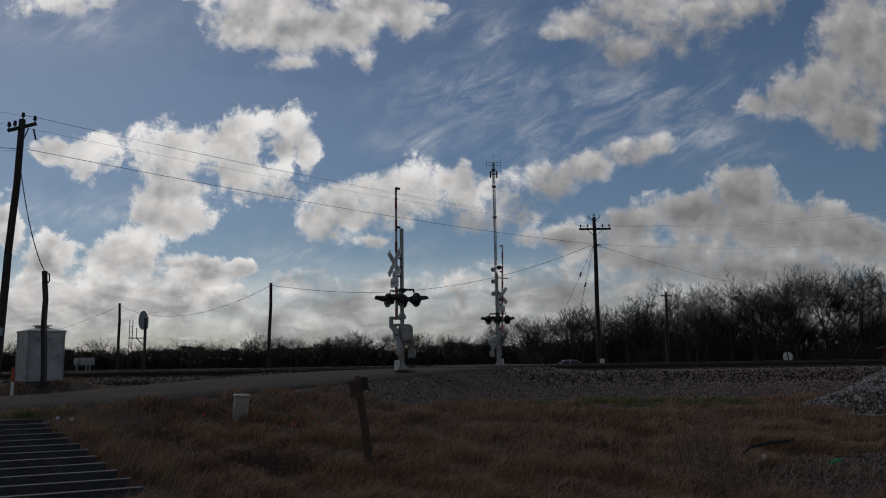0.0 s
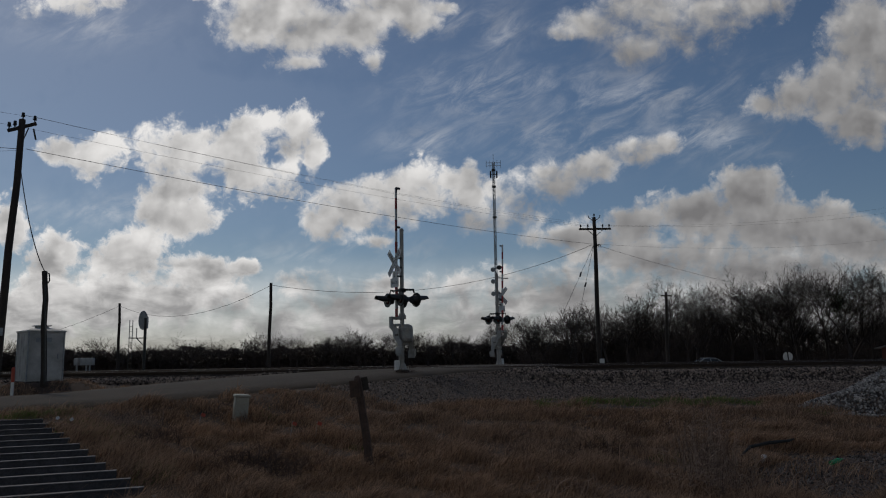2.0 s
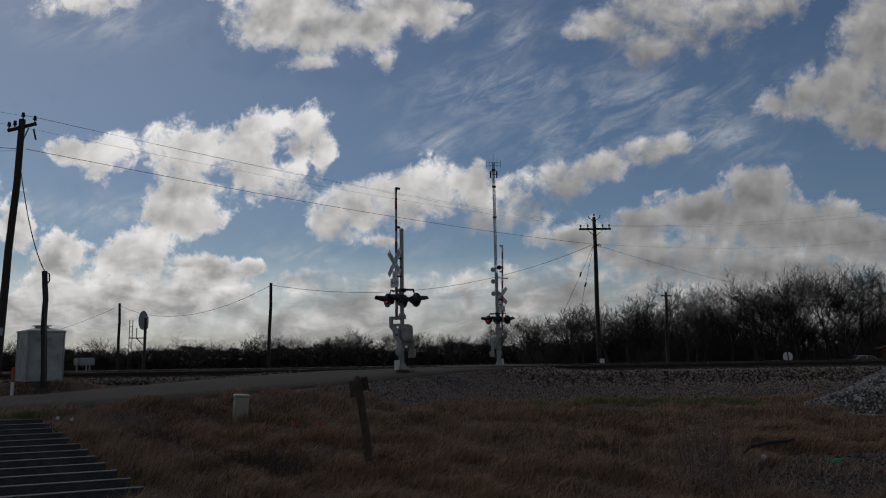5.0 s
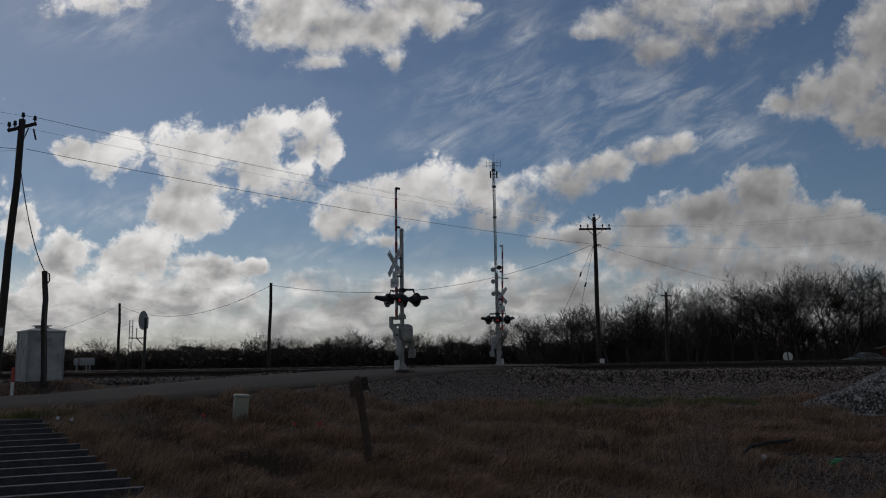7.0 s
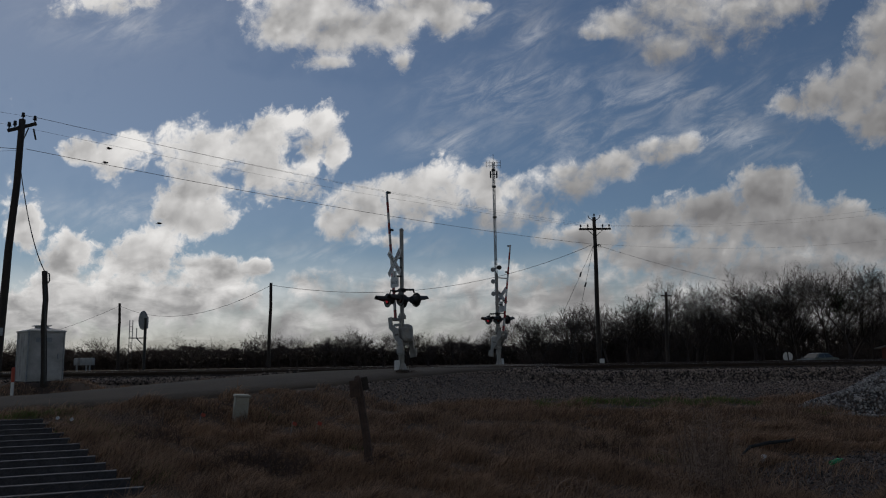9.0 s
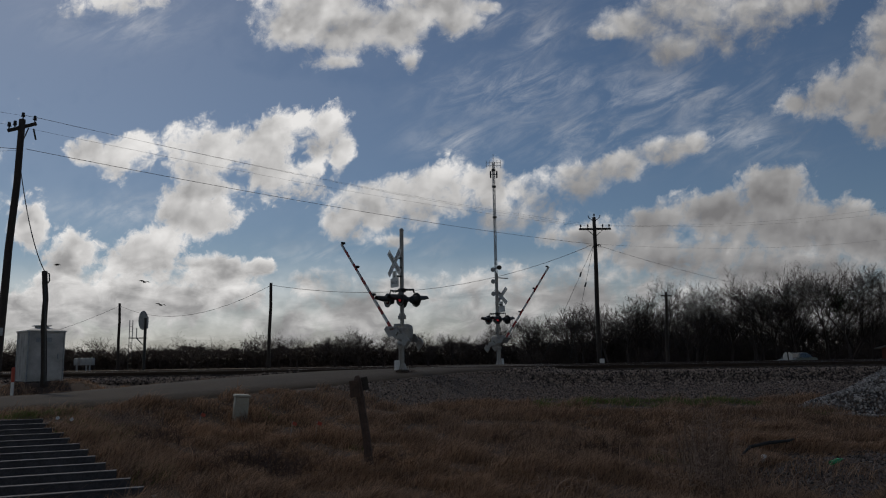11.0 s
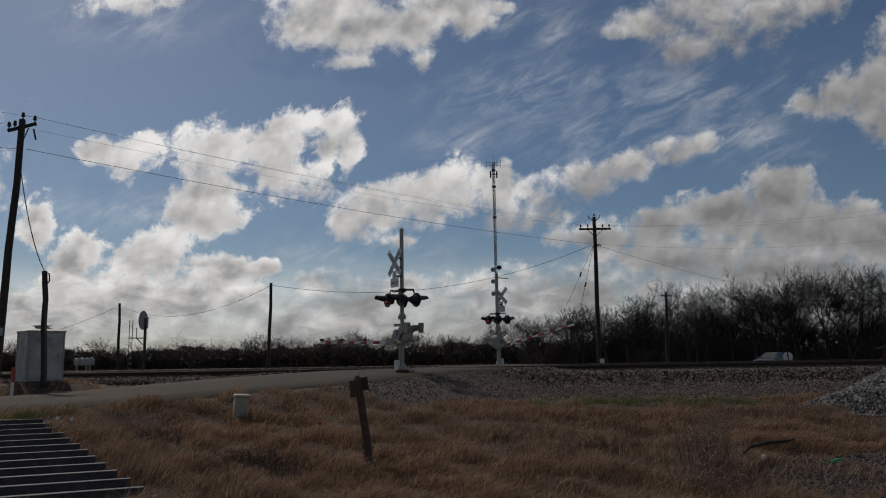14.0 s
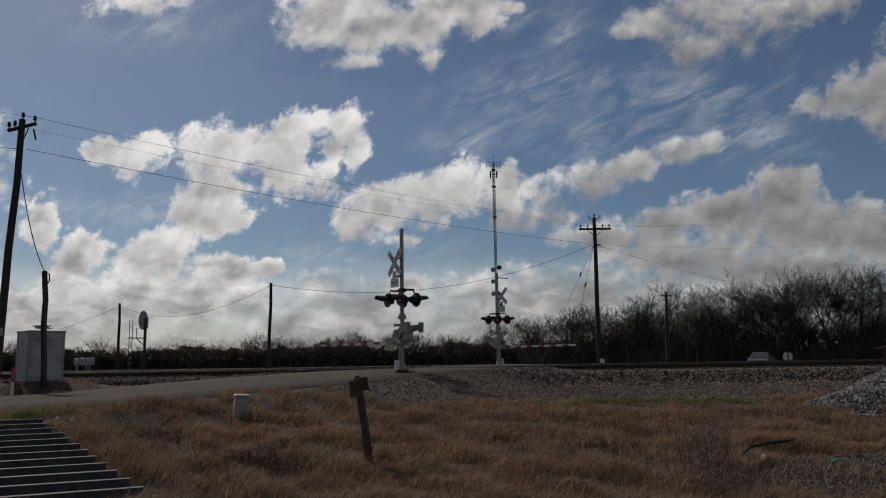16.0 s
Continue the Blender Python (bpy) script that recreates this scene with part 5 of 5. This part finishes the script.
    me.vertices.foreach_set("co", v.ravel().astype(np.float32))
    me.loops.add(len(loops))
    me.loops.foreach_set("vertex_index", loops)
    me.polygons.add(2 * n)
    me.polygons.foreach_set("loop_start", starts)
    me.materials.append(GRASS)
    me.materials.append(GREEN)
    me.polygons.foreach_set("material_index", np.concatenate([green, green]).astype(np.int32))
    me.update()
    me.validate()
    tagged(new("grass", me), "dry brown windblown grass with a few green tufts", "grass", kind="stuff")


def c_of(x, y):
    return 0.76 * (x + 4.3) + 0.65 * (y - 8.3)


build_grass()


def dead_weeds(at, n, high, spread, seed, label):
    """A stand of dry stalks with side stems and curled leaves."""
    rnd_ = random.Random(seed)
    w = Wood()
    for k in range(n):
        p = Vector((rnd_.gauss(0, spread), rnd_.gauss(0, spread), -0.05))
        h = high * rnd_.uniform(0.5, 1.05)
        top = p + Vector((rnd_.gauss(0.02, 0.16) * h, rnd_.gauss(0, 0.16) * h, h))
        m = p.lerp(top, 0.5) + Vector((rnd_.gauss(0, 0.02), rnd_.gauss(0, 0.02), 0))
        w.limb([p, m, top], [0.0042, 0.0034, 0.0015])
        for j in range(rnd_.randint(3, 6)):
            q = p.lerp(top, rnd_.uniform(0.25, 0.95))
            e = q + Vector((rnd_.gauss(0, 0.10), rnd_.gauss(0, 0.10), rnd_.uniform(-0.05, 0.14)))
            w.limb([q, q.lerp(e, 0.5) + Vector((0, 0, 0.02)), e], [0.0025, 0.0035, 0.001])
    ob = thing("dead_weed", at, label, "weed", "dead weeds in the grass")
    o = new("stalk", loose_mesh("stalk", w.v, w.f, DRY_STALK if seed % 2 else GREYWOOD))
    o.parent = ob
    tagged(o, kind="stuff")
    return ob


for x, y, n, h, s, seed in ((3.40, 9.9, 130, 0.98, 0.2, 1), (3.25, 9.0, 60, 0.55, 0.25, 3), (-6.4, 14.6, 90, 0.42, 0.3, 21), (-5.0, 12.6, 70, 0.36, 0.3, 4), (-3.0, 11.3, 130, 0.36, 0.42, 6), (-2.2, 10.6, 90, 0.3, 0.4, 16),
                            (2.2, 12.0, 46, 0.32, 0.6, 8), (-0.75, 11.0, 30, 0.35, 0.3, 10), (4.9, 9.0, 16, 0.4, 0.4, 5), (-1.25, 26.1, 20, 0.28, 0.18, 12), (1.2, 8.4, 26, 0.4, 0.4, 7), (3.4, 14.2, 40, 0.4, 0.6, 14)):
    dead_weeds(pose(x, y, gz(x, y)), n, h, s, seed, "clump of dead dry weed stalks in the brown grass")


# ---- litter ----
def litter(at, label, material, kind_):
    if kind_ == "bottle":
        b = bmesh.new()
        cyl(b, (-0.1, 0, 0.035), (0.06, 0, 0.035), 0.034, n=12)
        cyl(b, (0.06, 0, 0.035), (0.11, 0, 0.035), 0.034, 0.013, 12)
        cyl(b, (0.11, 0, 0.035), (0.135, 0, 0.035), 0.014, n=10)
        name = "bottle"
    elif kind_ == "cup":
        b = bmesh.new()
        cyl(b, (-0.05, 0, 0.03), (0.06, 0.02, 0.05), 0.03, 0.042, 14)
        name = "paper_cup"
    else:
        b = bmesh.new()
        vs = [b.verts.new((0.055 * math.cos(k) * (0.6 + 0.4 * math.sin(3 * k)), 0.04 * math.sin(k), 0.03 + 0.02 * math.sin(2.4 * k))) for k in range(6)]
        top = b.verts.new((0.01, 0, 0.085))
        for k in range(6):
            b.faces.new((vs[k], vs[(k + 1) % 6], top))
        name = "paper_scrap"
    ob = part(name, b, material, None, "", at)
    return tagged(ob, label, "litter", "litter on the ground")


litter(pose(5.55, 10.8, gz(5.55, 10.8) + 0.03, 0, -12, 20), "crushed green plastic bottle on dark gravel", BOTTLE, "bottle")
litter(pose(4.6, 10.95, gz(4.6, 10.95) + 0.05, 0, -20, 40), "white paper cup on dark gravel", LITTER, "cup")
litter(pose(-6.45, 12.95, gz(-6.45, 12.95) + 0.08), "white paper scrap in dry grass", LITTER, "paper")
litter(pose(-6.72, 13.0, gz(-6.72, 13.0) + 0.08), "white paper scrap in dry grass", LITTER, "paper")
for x, y in ((-5.0, 15.2), (-2.9, 14.0), (-2.45, 14.1)):
    f = thing("marker_flag", pose(x, y, gz(x, y), 0, 8, 30), "small red-orange utility flag in the grass", "flag", "utility flags")
    part("staff", cyl(bmesh.new(), (0, 0, -0.1), (0, 0, 0.36), 0.004, n=5), GALV, f)
    part("cloth", box(bmesh.new(), 0.09, 0.006, 0.06, pose(0.045, 0, 0.32, 0, 14, 0)), ORANGE, f)
mat_ = bmesh.new()
tube(mat_, [(-0.75, -0.55, 0.02), (-0.5, -0.25, 0.10), (-0.1, 0.0, 0.13), (0.35, 0.3, 0.12), (0.7, 0.65, 0.14)], [0.01, 0.024, 0.028, 0.022, 0.01], 8)
tagged(part("rubber_strip", mat_, RUBBER, None, "", pose(5.1, 11.7, gz(5.1, 11.7) + 0.06)), "dark rubber strip lying in the grass", "debris")


# ---- cars ----
def car(paint, label):
    c = thing("car", pose(0, 0, 0), label, "car")
    side = [(-2.2, 0.35), (2.15, 0.32), (2.25, 0.55), (2.15, 0.74), (1.05, 0.92), (-1.75, 0.98), (-2.2, 0.92), (-2.28, 0.6)]
    b = plate(bmesh.new(), side, 0, 1.74)
    bmesh.ops.bevel(b, geom=list(b.edges), offset=0.06, segments=2, affect="EDGES")
    part("body", b, paint, c)
    b = bmesh.new()
    ring = [[b.verts.new((x, s * y, z)) for x, y, z in ((1.12, 0.80, 0.90), (0.30, 0.62, 1.40), (-0.25, 0.62, 1.45), (-0.95, 0.62, 1.41), (-1.70, 0.78, 0.95))] for s in (-1, 1)]
    n = 5
    for k in range(n):
        b.faces.new((ring[0][k], ring[0][(k + 1) % n], ring[1][(k + 1) % n], ring[1][k]))
    b.faces.new(ring[0][::-1])
    b.faces.new(ring[1])
    bmesh.ops.recalc_face_normals(b, faces=b.faces)
    bmesh.ops.bevel(b, geom=list(b.edges), offset=0.05, segments=2, affect="EDGES")
    part("cabin", b, paint, c)

    def pane(pts, out):
        q = bmesh.new()
        a = [q.verts.new(Vector(p) + Vector(out) * 0.012) for p in pts]
        d = [q.verts.new(Vector(p) - Vector(out) * 0.02) for p in pts]
        q.faces.new(a)
        q.faces.new(d[::-1])
        for k in range(4):
            q.faces.new((a[k], d[k], d[(k + 1) % 4], a[(k + 1) % 4]))
        bmesh.ops.recalc_face_normals(q, faces=q.faces)
        part("window", q, GLASS, c, "dark glass")

    pane([(1.02, -0.70, 0.97), (1.02, 0.70, 0.97), (0.36, 0.55, 1.37), (0.36, -0.55, 1.37)], (0.5, 0, 0.85))
    pane([(-1.62, -0.68, 1.0), (-1.62, 0.68, 1.0), (-1.02, 0.55, 1.37), (-1.02, -0.55, 1.37)], (-0.5, 0, 0.85))
    for s in (-1, 1):
        pane([(0.85, s * 0.765, 0.97), (0.30, s * 0.655, 1.34), (-0.28, s * 0.655, 1.37), (-0.28, s * 0.765, 0.97)], (0, s, 0.3))
        pane([(-0.36, s * 0.765, 0.97), (-0.36, s * 0.655, 1.37), (-0.92, s * 0.655, 1.34), (-1.40, s * 0.765, 1.0)], (0, s, 0.3))
        part("mirror", box(bmesh.new(), 0.12, 0.2, 0.14, pose(0.82, s * 0.95, 0.98), 0.03), paint, c)
        part("headlight", box(bmesh.new(), 0.12, 0.34, 0.13, pose(2.17, s * 0.62, 0.66), 0.03), WHITE, c)
        for x in (1.4, -1.4):
            w = cyl(bmesh.new(), (x, s * 0.66, 0.31), (x, s * 0.86, 0.31), 0.31, n=20)
            tyre = part("wheel", w, RUBBER, c)
            part("rim", cyl(bmesh.new(), (x, s * 0.85, 0.31), (x, s * 0.875, 0.31), 0.2, n=16), ALU, tyre)
    return c


silver_car = car(CARDARK, "silver saloon car driving along the far road")
pale_car = car(CARPAINT, "grey-green saloon car coming up to the closed crossing")


# ---- birds ----
def bird():
    b = thing("bird", pose(0, 0, 0), "small dark bird in flight", "bird", "birds in flight")
    s = bmesh.new()
    bmesh.ops.create_uvsphere(s, u_segments=10, v_segments=8, radius=1, matrix=Matrix.Diagonal((0.17, 0.05, 0.05, 1)))
    cyl(s, (0.14, 0, 0.01), (0.22, 0, 0.0), 0.03, 0.005, 8)
    box(s, 0.14, 0.08, 0.012, pose(-0.2, 0, 0.0))
    part("body", s, FEATHER, b)
    for k in (-1, 1):
        w = bmesh.new()
        a = [w.verts.new((x, k * y, z)) for x, y, z in ((0.08, 0.02, 0.03), (0.07, 0.2, 0.09), (-0.03, 0.40, 0.03), (-0.08, 0.2, 0.06), (-0.08, 0.02, 0.02))]
        d = [w.verts.new(v.co + Vector((0, 0, 0.012))) for v in a]
        w.faces.new(a)
        w.faces.new(d[::-1])
        for i in range(5):
            w.faces.new((a[i], d[i], d[(i + 1) % 5], a[(i + 1) % 5]))
        bmesh.ops.recalc_face_normals(w, faces=w.faces)
        part("wing", w, FEATHER, b)
    return b


birds = [bird() for _ in range(5)]


# ---- unseen cloud sheet, added to dim the sunlight on the ground ----
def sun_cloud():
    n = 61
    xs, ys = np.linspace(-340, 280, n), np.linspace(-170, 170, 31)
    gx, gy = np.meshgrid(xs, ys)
    # share of sun let through, set so the ground dims and brightens in turn
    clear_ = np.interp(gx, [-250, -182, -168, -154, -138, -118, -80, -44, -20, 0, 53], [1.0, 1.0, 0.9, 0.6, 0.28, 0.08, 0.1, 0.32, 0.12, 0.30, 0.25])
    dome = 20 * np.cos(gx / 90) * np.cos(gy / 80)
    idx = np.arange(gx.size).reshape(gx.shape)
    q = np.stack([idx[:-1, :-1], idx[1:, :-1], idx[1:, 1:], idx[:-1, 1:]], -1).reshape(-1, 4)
    me = bpy.data.meshes.new("sun_dimming_cloud")
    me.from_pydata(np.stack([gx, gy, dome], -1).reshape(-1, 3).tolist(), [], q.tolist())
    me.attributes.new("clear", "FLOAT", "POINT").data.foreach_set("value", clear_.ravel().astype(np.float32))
    mat = bpy.data.materials.new("sun_dimming_sheet")
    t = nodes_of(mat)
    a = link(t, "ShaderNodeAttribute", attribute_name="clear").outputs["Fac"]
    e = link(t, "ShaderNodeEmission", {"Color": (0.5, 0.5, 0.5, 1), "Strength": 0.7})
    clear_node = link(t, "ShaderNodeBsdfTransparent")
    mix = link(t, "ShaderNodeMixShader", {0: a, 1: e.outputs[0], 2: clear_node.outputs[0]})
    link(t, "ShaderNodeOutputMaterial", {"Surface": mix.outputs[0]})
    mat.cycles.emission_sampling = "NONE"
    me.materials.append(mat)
    return tagged(new("sun_dimming_cloud", me), "unseen cloud sheet added to dim the sun, drifting off it", "cloud", kind="structure")


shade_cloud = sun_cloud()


# ---- what moves ----
def motions():
    walk(clouds, [(0.0, pose(0, 0, 0)), (16.0, pose(50, 0, 0))])
    near_turn = [(0, 0), (8.4, 0), (8.7, 2), (9.0, 6), (9.2, 10), (10.25, 30), (11.3, 48.5), (12.0, 60), (12.6, 69), (13.2, 77), (13.7, 84.5), (14.1, 89.5), (14.3, 90), (16, 90)]
    far_turn = [(0, 2), (8.2, 2), (8.6, 4), (9.0, 8.5), (9.2, 12), (10.25, 30), (11.3, 46.5), (12.0, 56), (12.8, 66.6), (13.6, 75.5), (14.5, 84.5), (14.9, 89.5), (15.1, 90), (16, 90)]
    for arm, rows in ((near_gate, near_turn), (far_gate, far_turn)):
        walk(arm, [(t, pose(0, 0, PIVOT, 0, a - 90, 0)) for t, a in rows])
    # the lamps flash in turn once the train is near
    beat, start = 1.31, 7.33 - 2 * 1.31
    for phase, lamps in LAMPS.items():
        rows = [(0.0, LAMP_OFF)]
        k = 0
        while True:
            on = start + beat * (k + 0.5 * phase)
            off = on + beat / 2
            if on > 15.95:
                break
            rows += [(on - 0.034, LAMP_OFF), (on, LAMP_ON)]
            if off < 15.9:
                rows += [(off - 0.034, LAMP_ON), (off, LAMP_OFF)]
            k += 1
        rows.append((16.0, rows[-1][1]))
        for lamp in lamps:
            walk(lamp, rows)
    # cars beyond the tracks
    walk(silver_car, [(t, pose(x - 0.8, y, -0.38, 0, 0, a)) for t, x, y, a in ((0, 13.8, 75.5, 0), (0.5, 17.3, 75.5, 0), (1, 21, 75.5, 0), (1.5, 24.4, 75.5, 0), (2, 27.9, 75.5, 0), (2.5, 31, 75.5, 0), (3, 33.8, 75.5, 0),
         (3.5, 36.5, 75.5, 0), (4, 39, 75.5, 0), (5, 43.6, 75.5, 0), (6, 48.5, 75.5, 0), (8, 60, 75.5, 0), (16, 110, 75.5, 0))])
    walk(pale_car, [(t, pose(x - 0.6, y, z, 0, 0, a)) for t, x, y, z, a in ((0, 70, 79, -0.2, 180), (4.2, 54, 79, -0.2, 180), (6.5, 46.3, 78.5, -0.15, 182), (7.0, 44.2, 77.3, -0.12, 188), (7.5, 42.2, 76, -0.1, 194), (8.0, 40.2, 75, -0.08, 198),
         (8.5, 38.5, 74, -0.06, 202), (9.0, 37.1, 73, -0.05, 205), (11.5, 33.6, 70.2, 0.02, 216), (12.5, 32.8, 69.4, 0.04, 220), (14.5, 29.9, 67.5, 0.08, 222), (15.5, 29.1, 66.9, 0.09, 231), (16.0, 28.9, 66.6, 0.1, 238))])
    # birds cross the sky
    def fly(b, rows):
        out = []
        for i, (t, x, y, z) in enumerate(rows):
            n = rows[min(i + 1, len(rows) - 1)]
            out.append((t, pose(x, y, z, 12, 0, 0 if n[1] >= x else 88)))
        walk(b, out)

    fly(birds[0], [(0, -80, 45, 14), (2.6, -30.0, 45, 12.0), (3.0, -20.0, 45, 11.9), (3.5, -6.7, 45, 14.4), (3.8, 3.8, 45, 16.3), (4.0, 12.2, 45, 17.3), (4.2, 22.0, 45, 18.2), (5.2, 70, 45, 20), (16, 200, 45, 20)])
    fly(birds[1], [(0, -60, 60, 8), (2.6, -30, 60, 8.2), (3.5, -8.9, 60, 8.5), (4.2, 8, 60, 9.6), (5.5, 60, 60, 11), (16, 200, 60, 14)])
    fly(birds[2], [(0, -90, 45, 20), (7.8, -40, 45, 19), (8.5, -22.8, 45, 16.4), (9.0, -21.2, 45, 14.0), (9.2, -20, 45, 13.3), (11.5, -18.4, 45, 5.8), (12.5, -22.6, 45, 7.0), (13.0, -25.0, 45, 9.0), (13.6, -32, 45, 11), (16, -70, 45, 16)])
    fly(birds[3], [(0, -90, 48, 20), (7.8, -42, 48, 20), (8.5, -22.2, 48, 17.0), (9.0, -22.4, 48, 15.8), (9.2, -22, 48, 15), (11.5, -18.3, 48, 4.3), (12.5, -22.6, 48, 6.2), (13.0, -25.6, 48, 7.8), (13.6, -34, 48, 10), (16, -70, 48, 14)])
    fly(birds[4], [(0, -90, 50, 20), (7.8, -44, 50, 17), (8.5, -30, 50, 13.5), (9.0, -19.6, 50, 11.0), (9.2, -18.5, 50, 10.5), (11.5, -27.6, 50, 7.5), (12.5, -24.4, 50, 6.1), (13.0, -26.4, 50, 7.7), (13.6, -34, 50, 9), (16, -70, 50, 14)])
    # the added sheet slides off the sun, so the ground brightens
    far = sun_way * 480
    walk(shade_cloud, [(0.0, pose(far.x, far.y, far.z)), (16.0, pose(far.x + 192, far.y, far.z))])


motions()
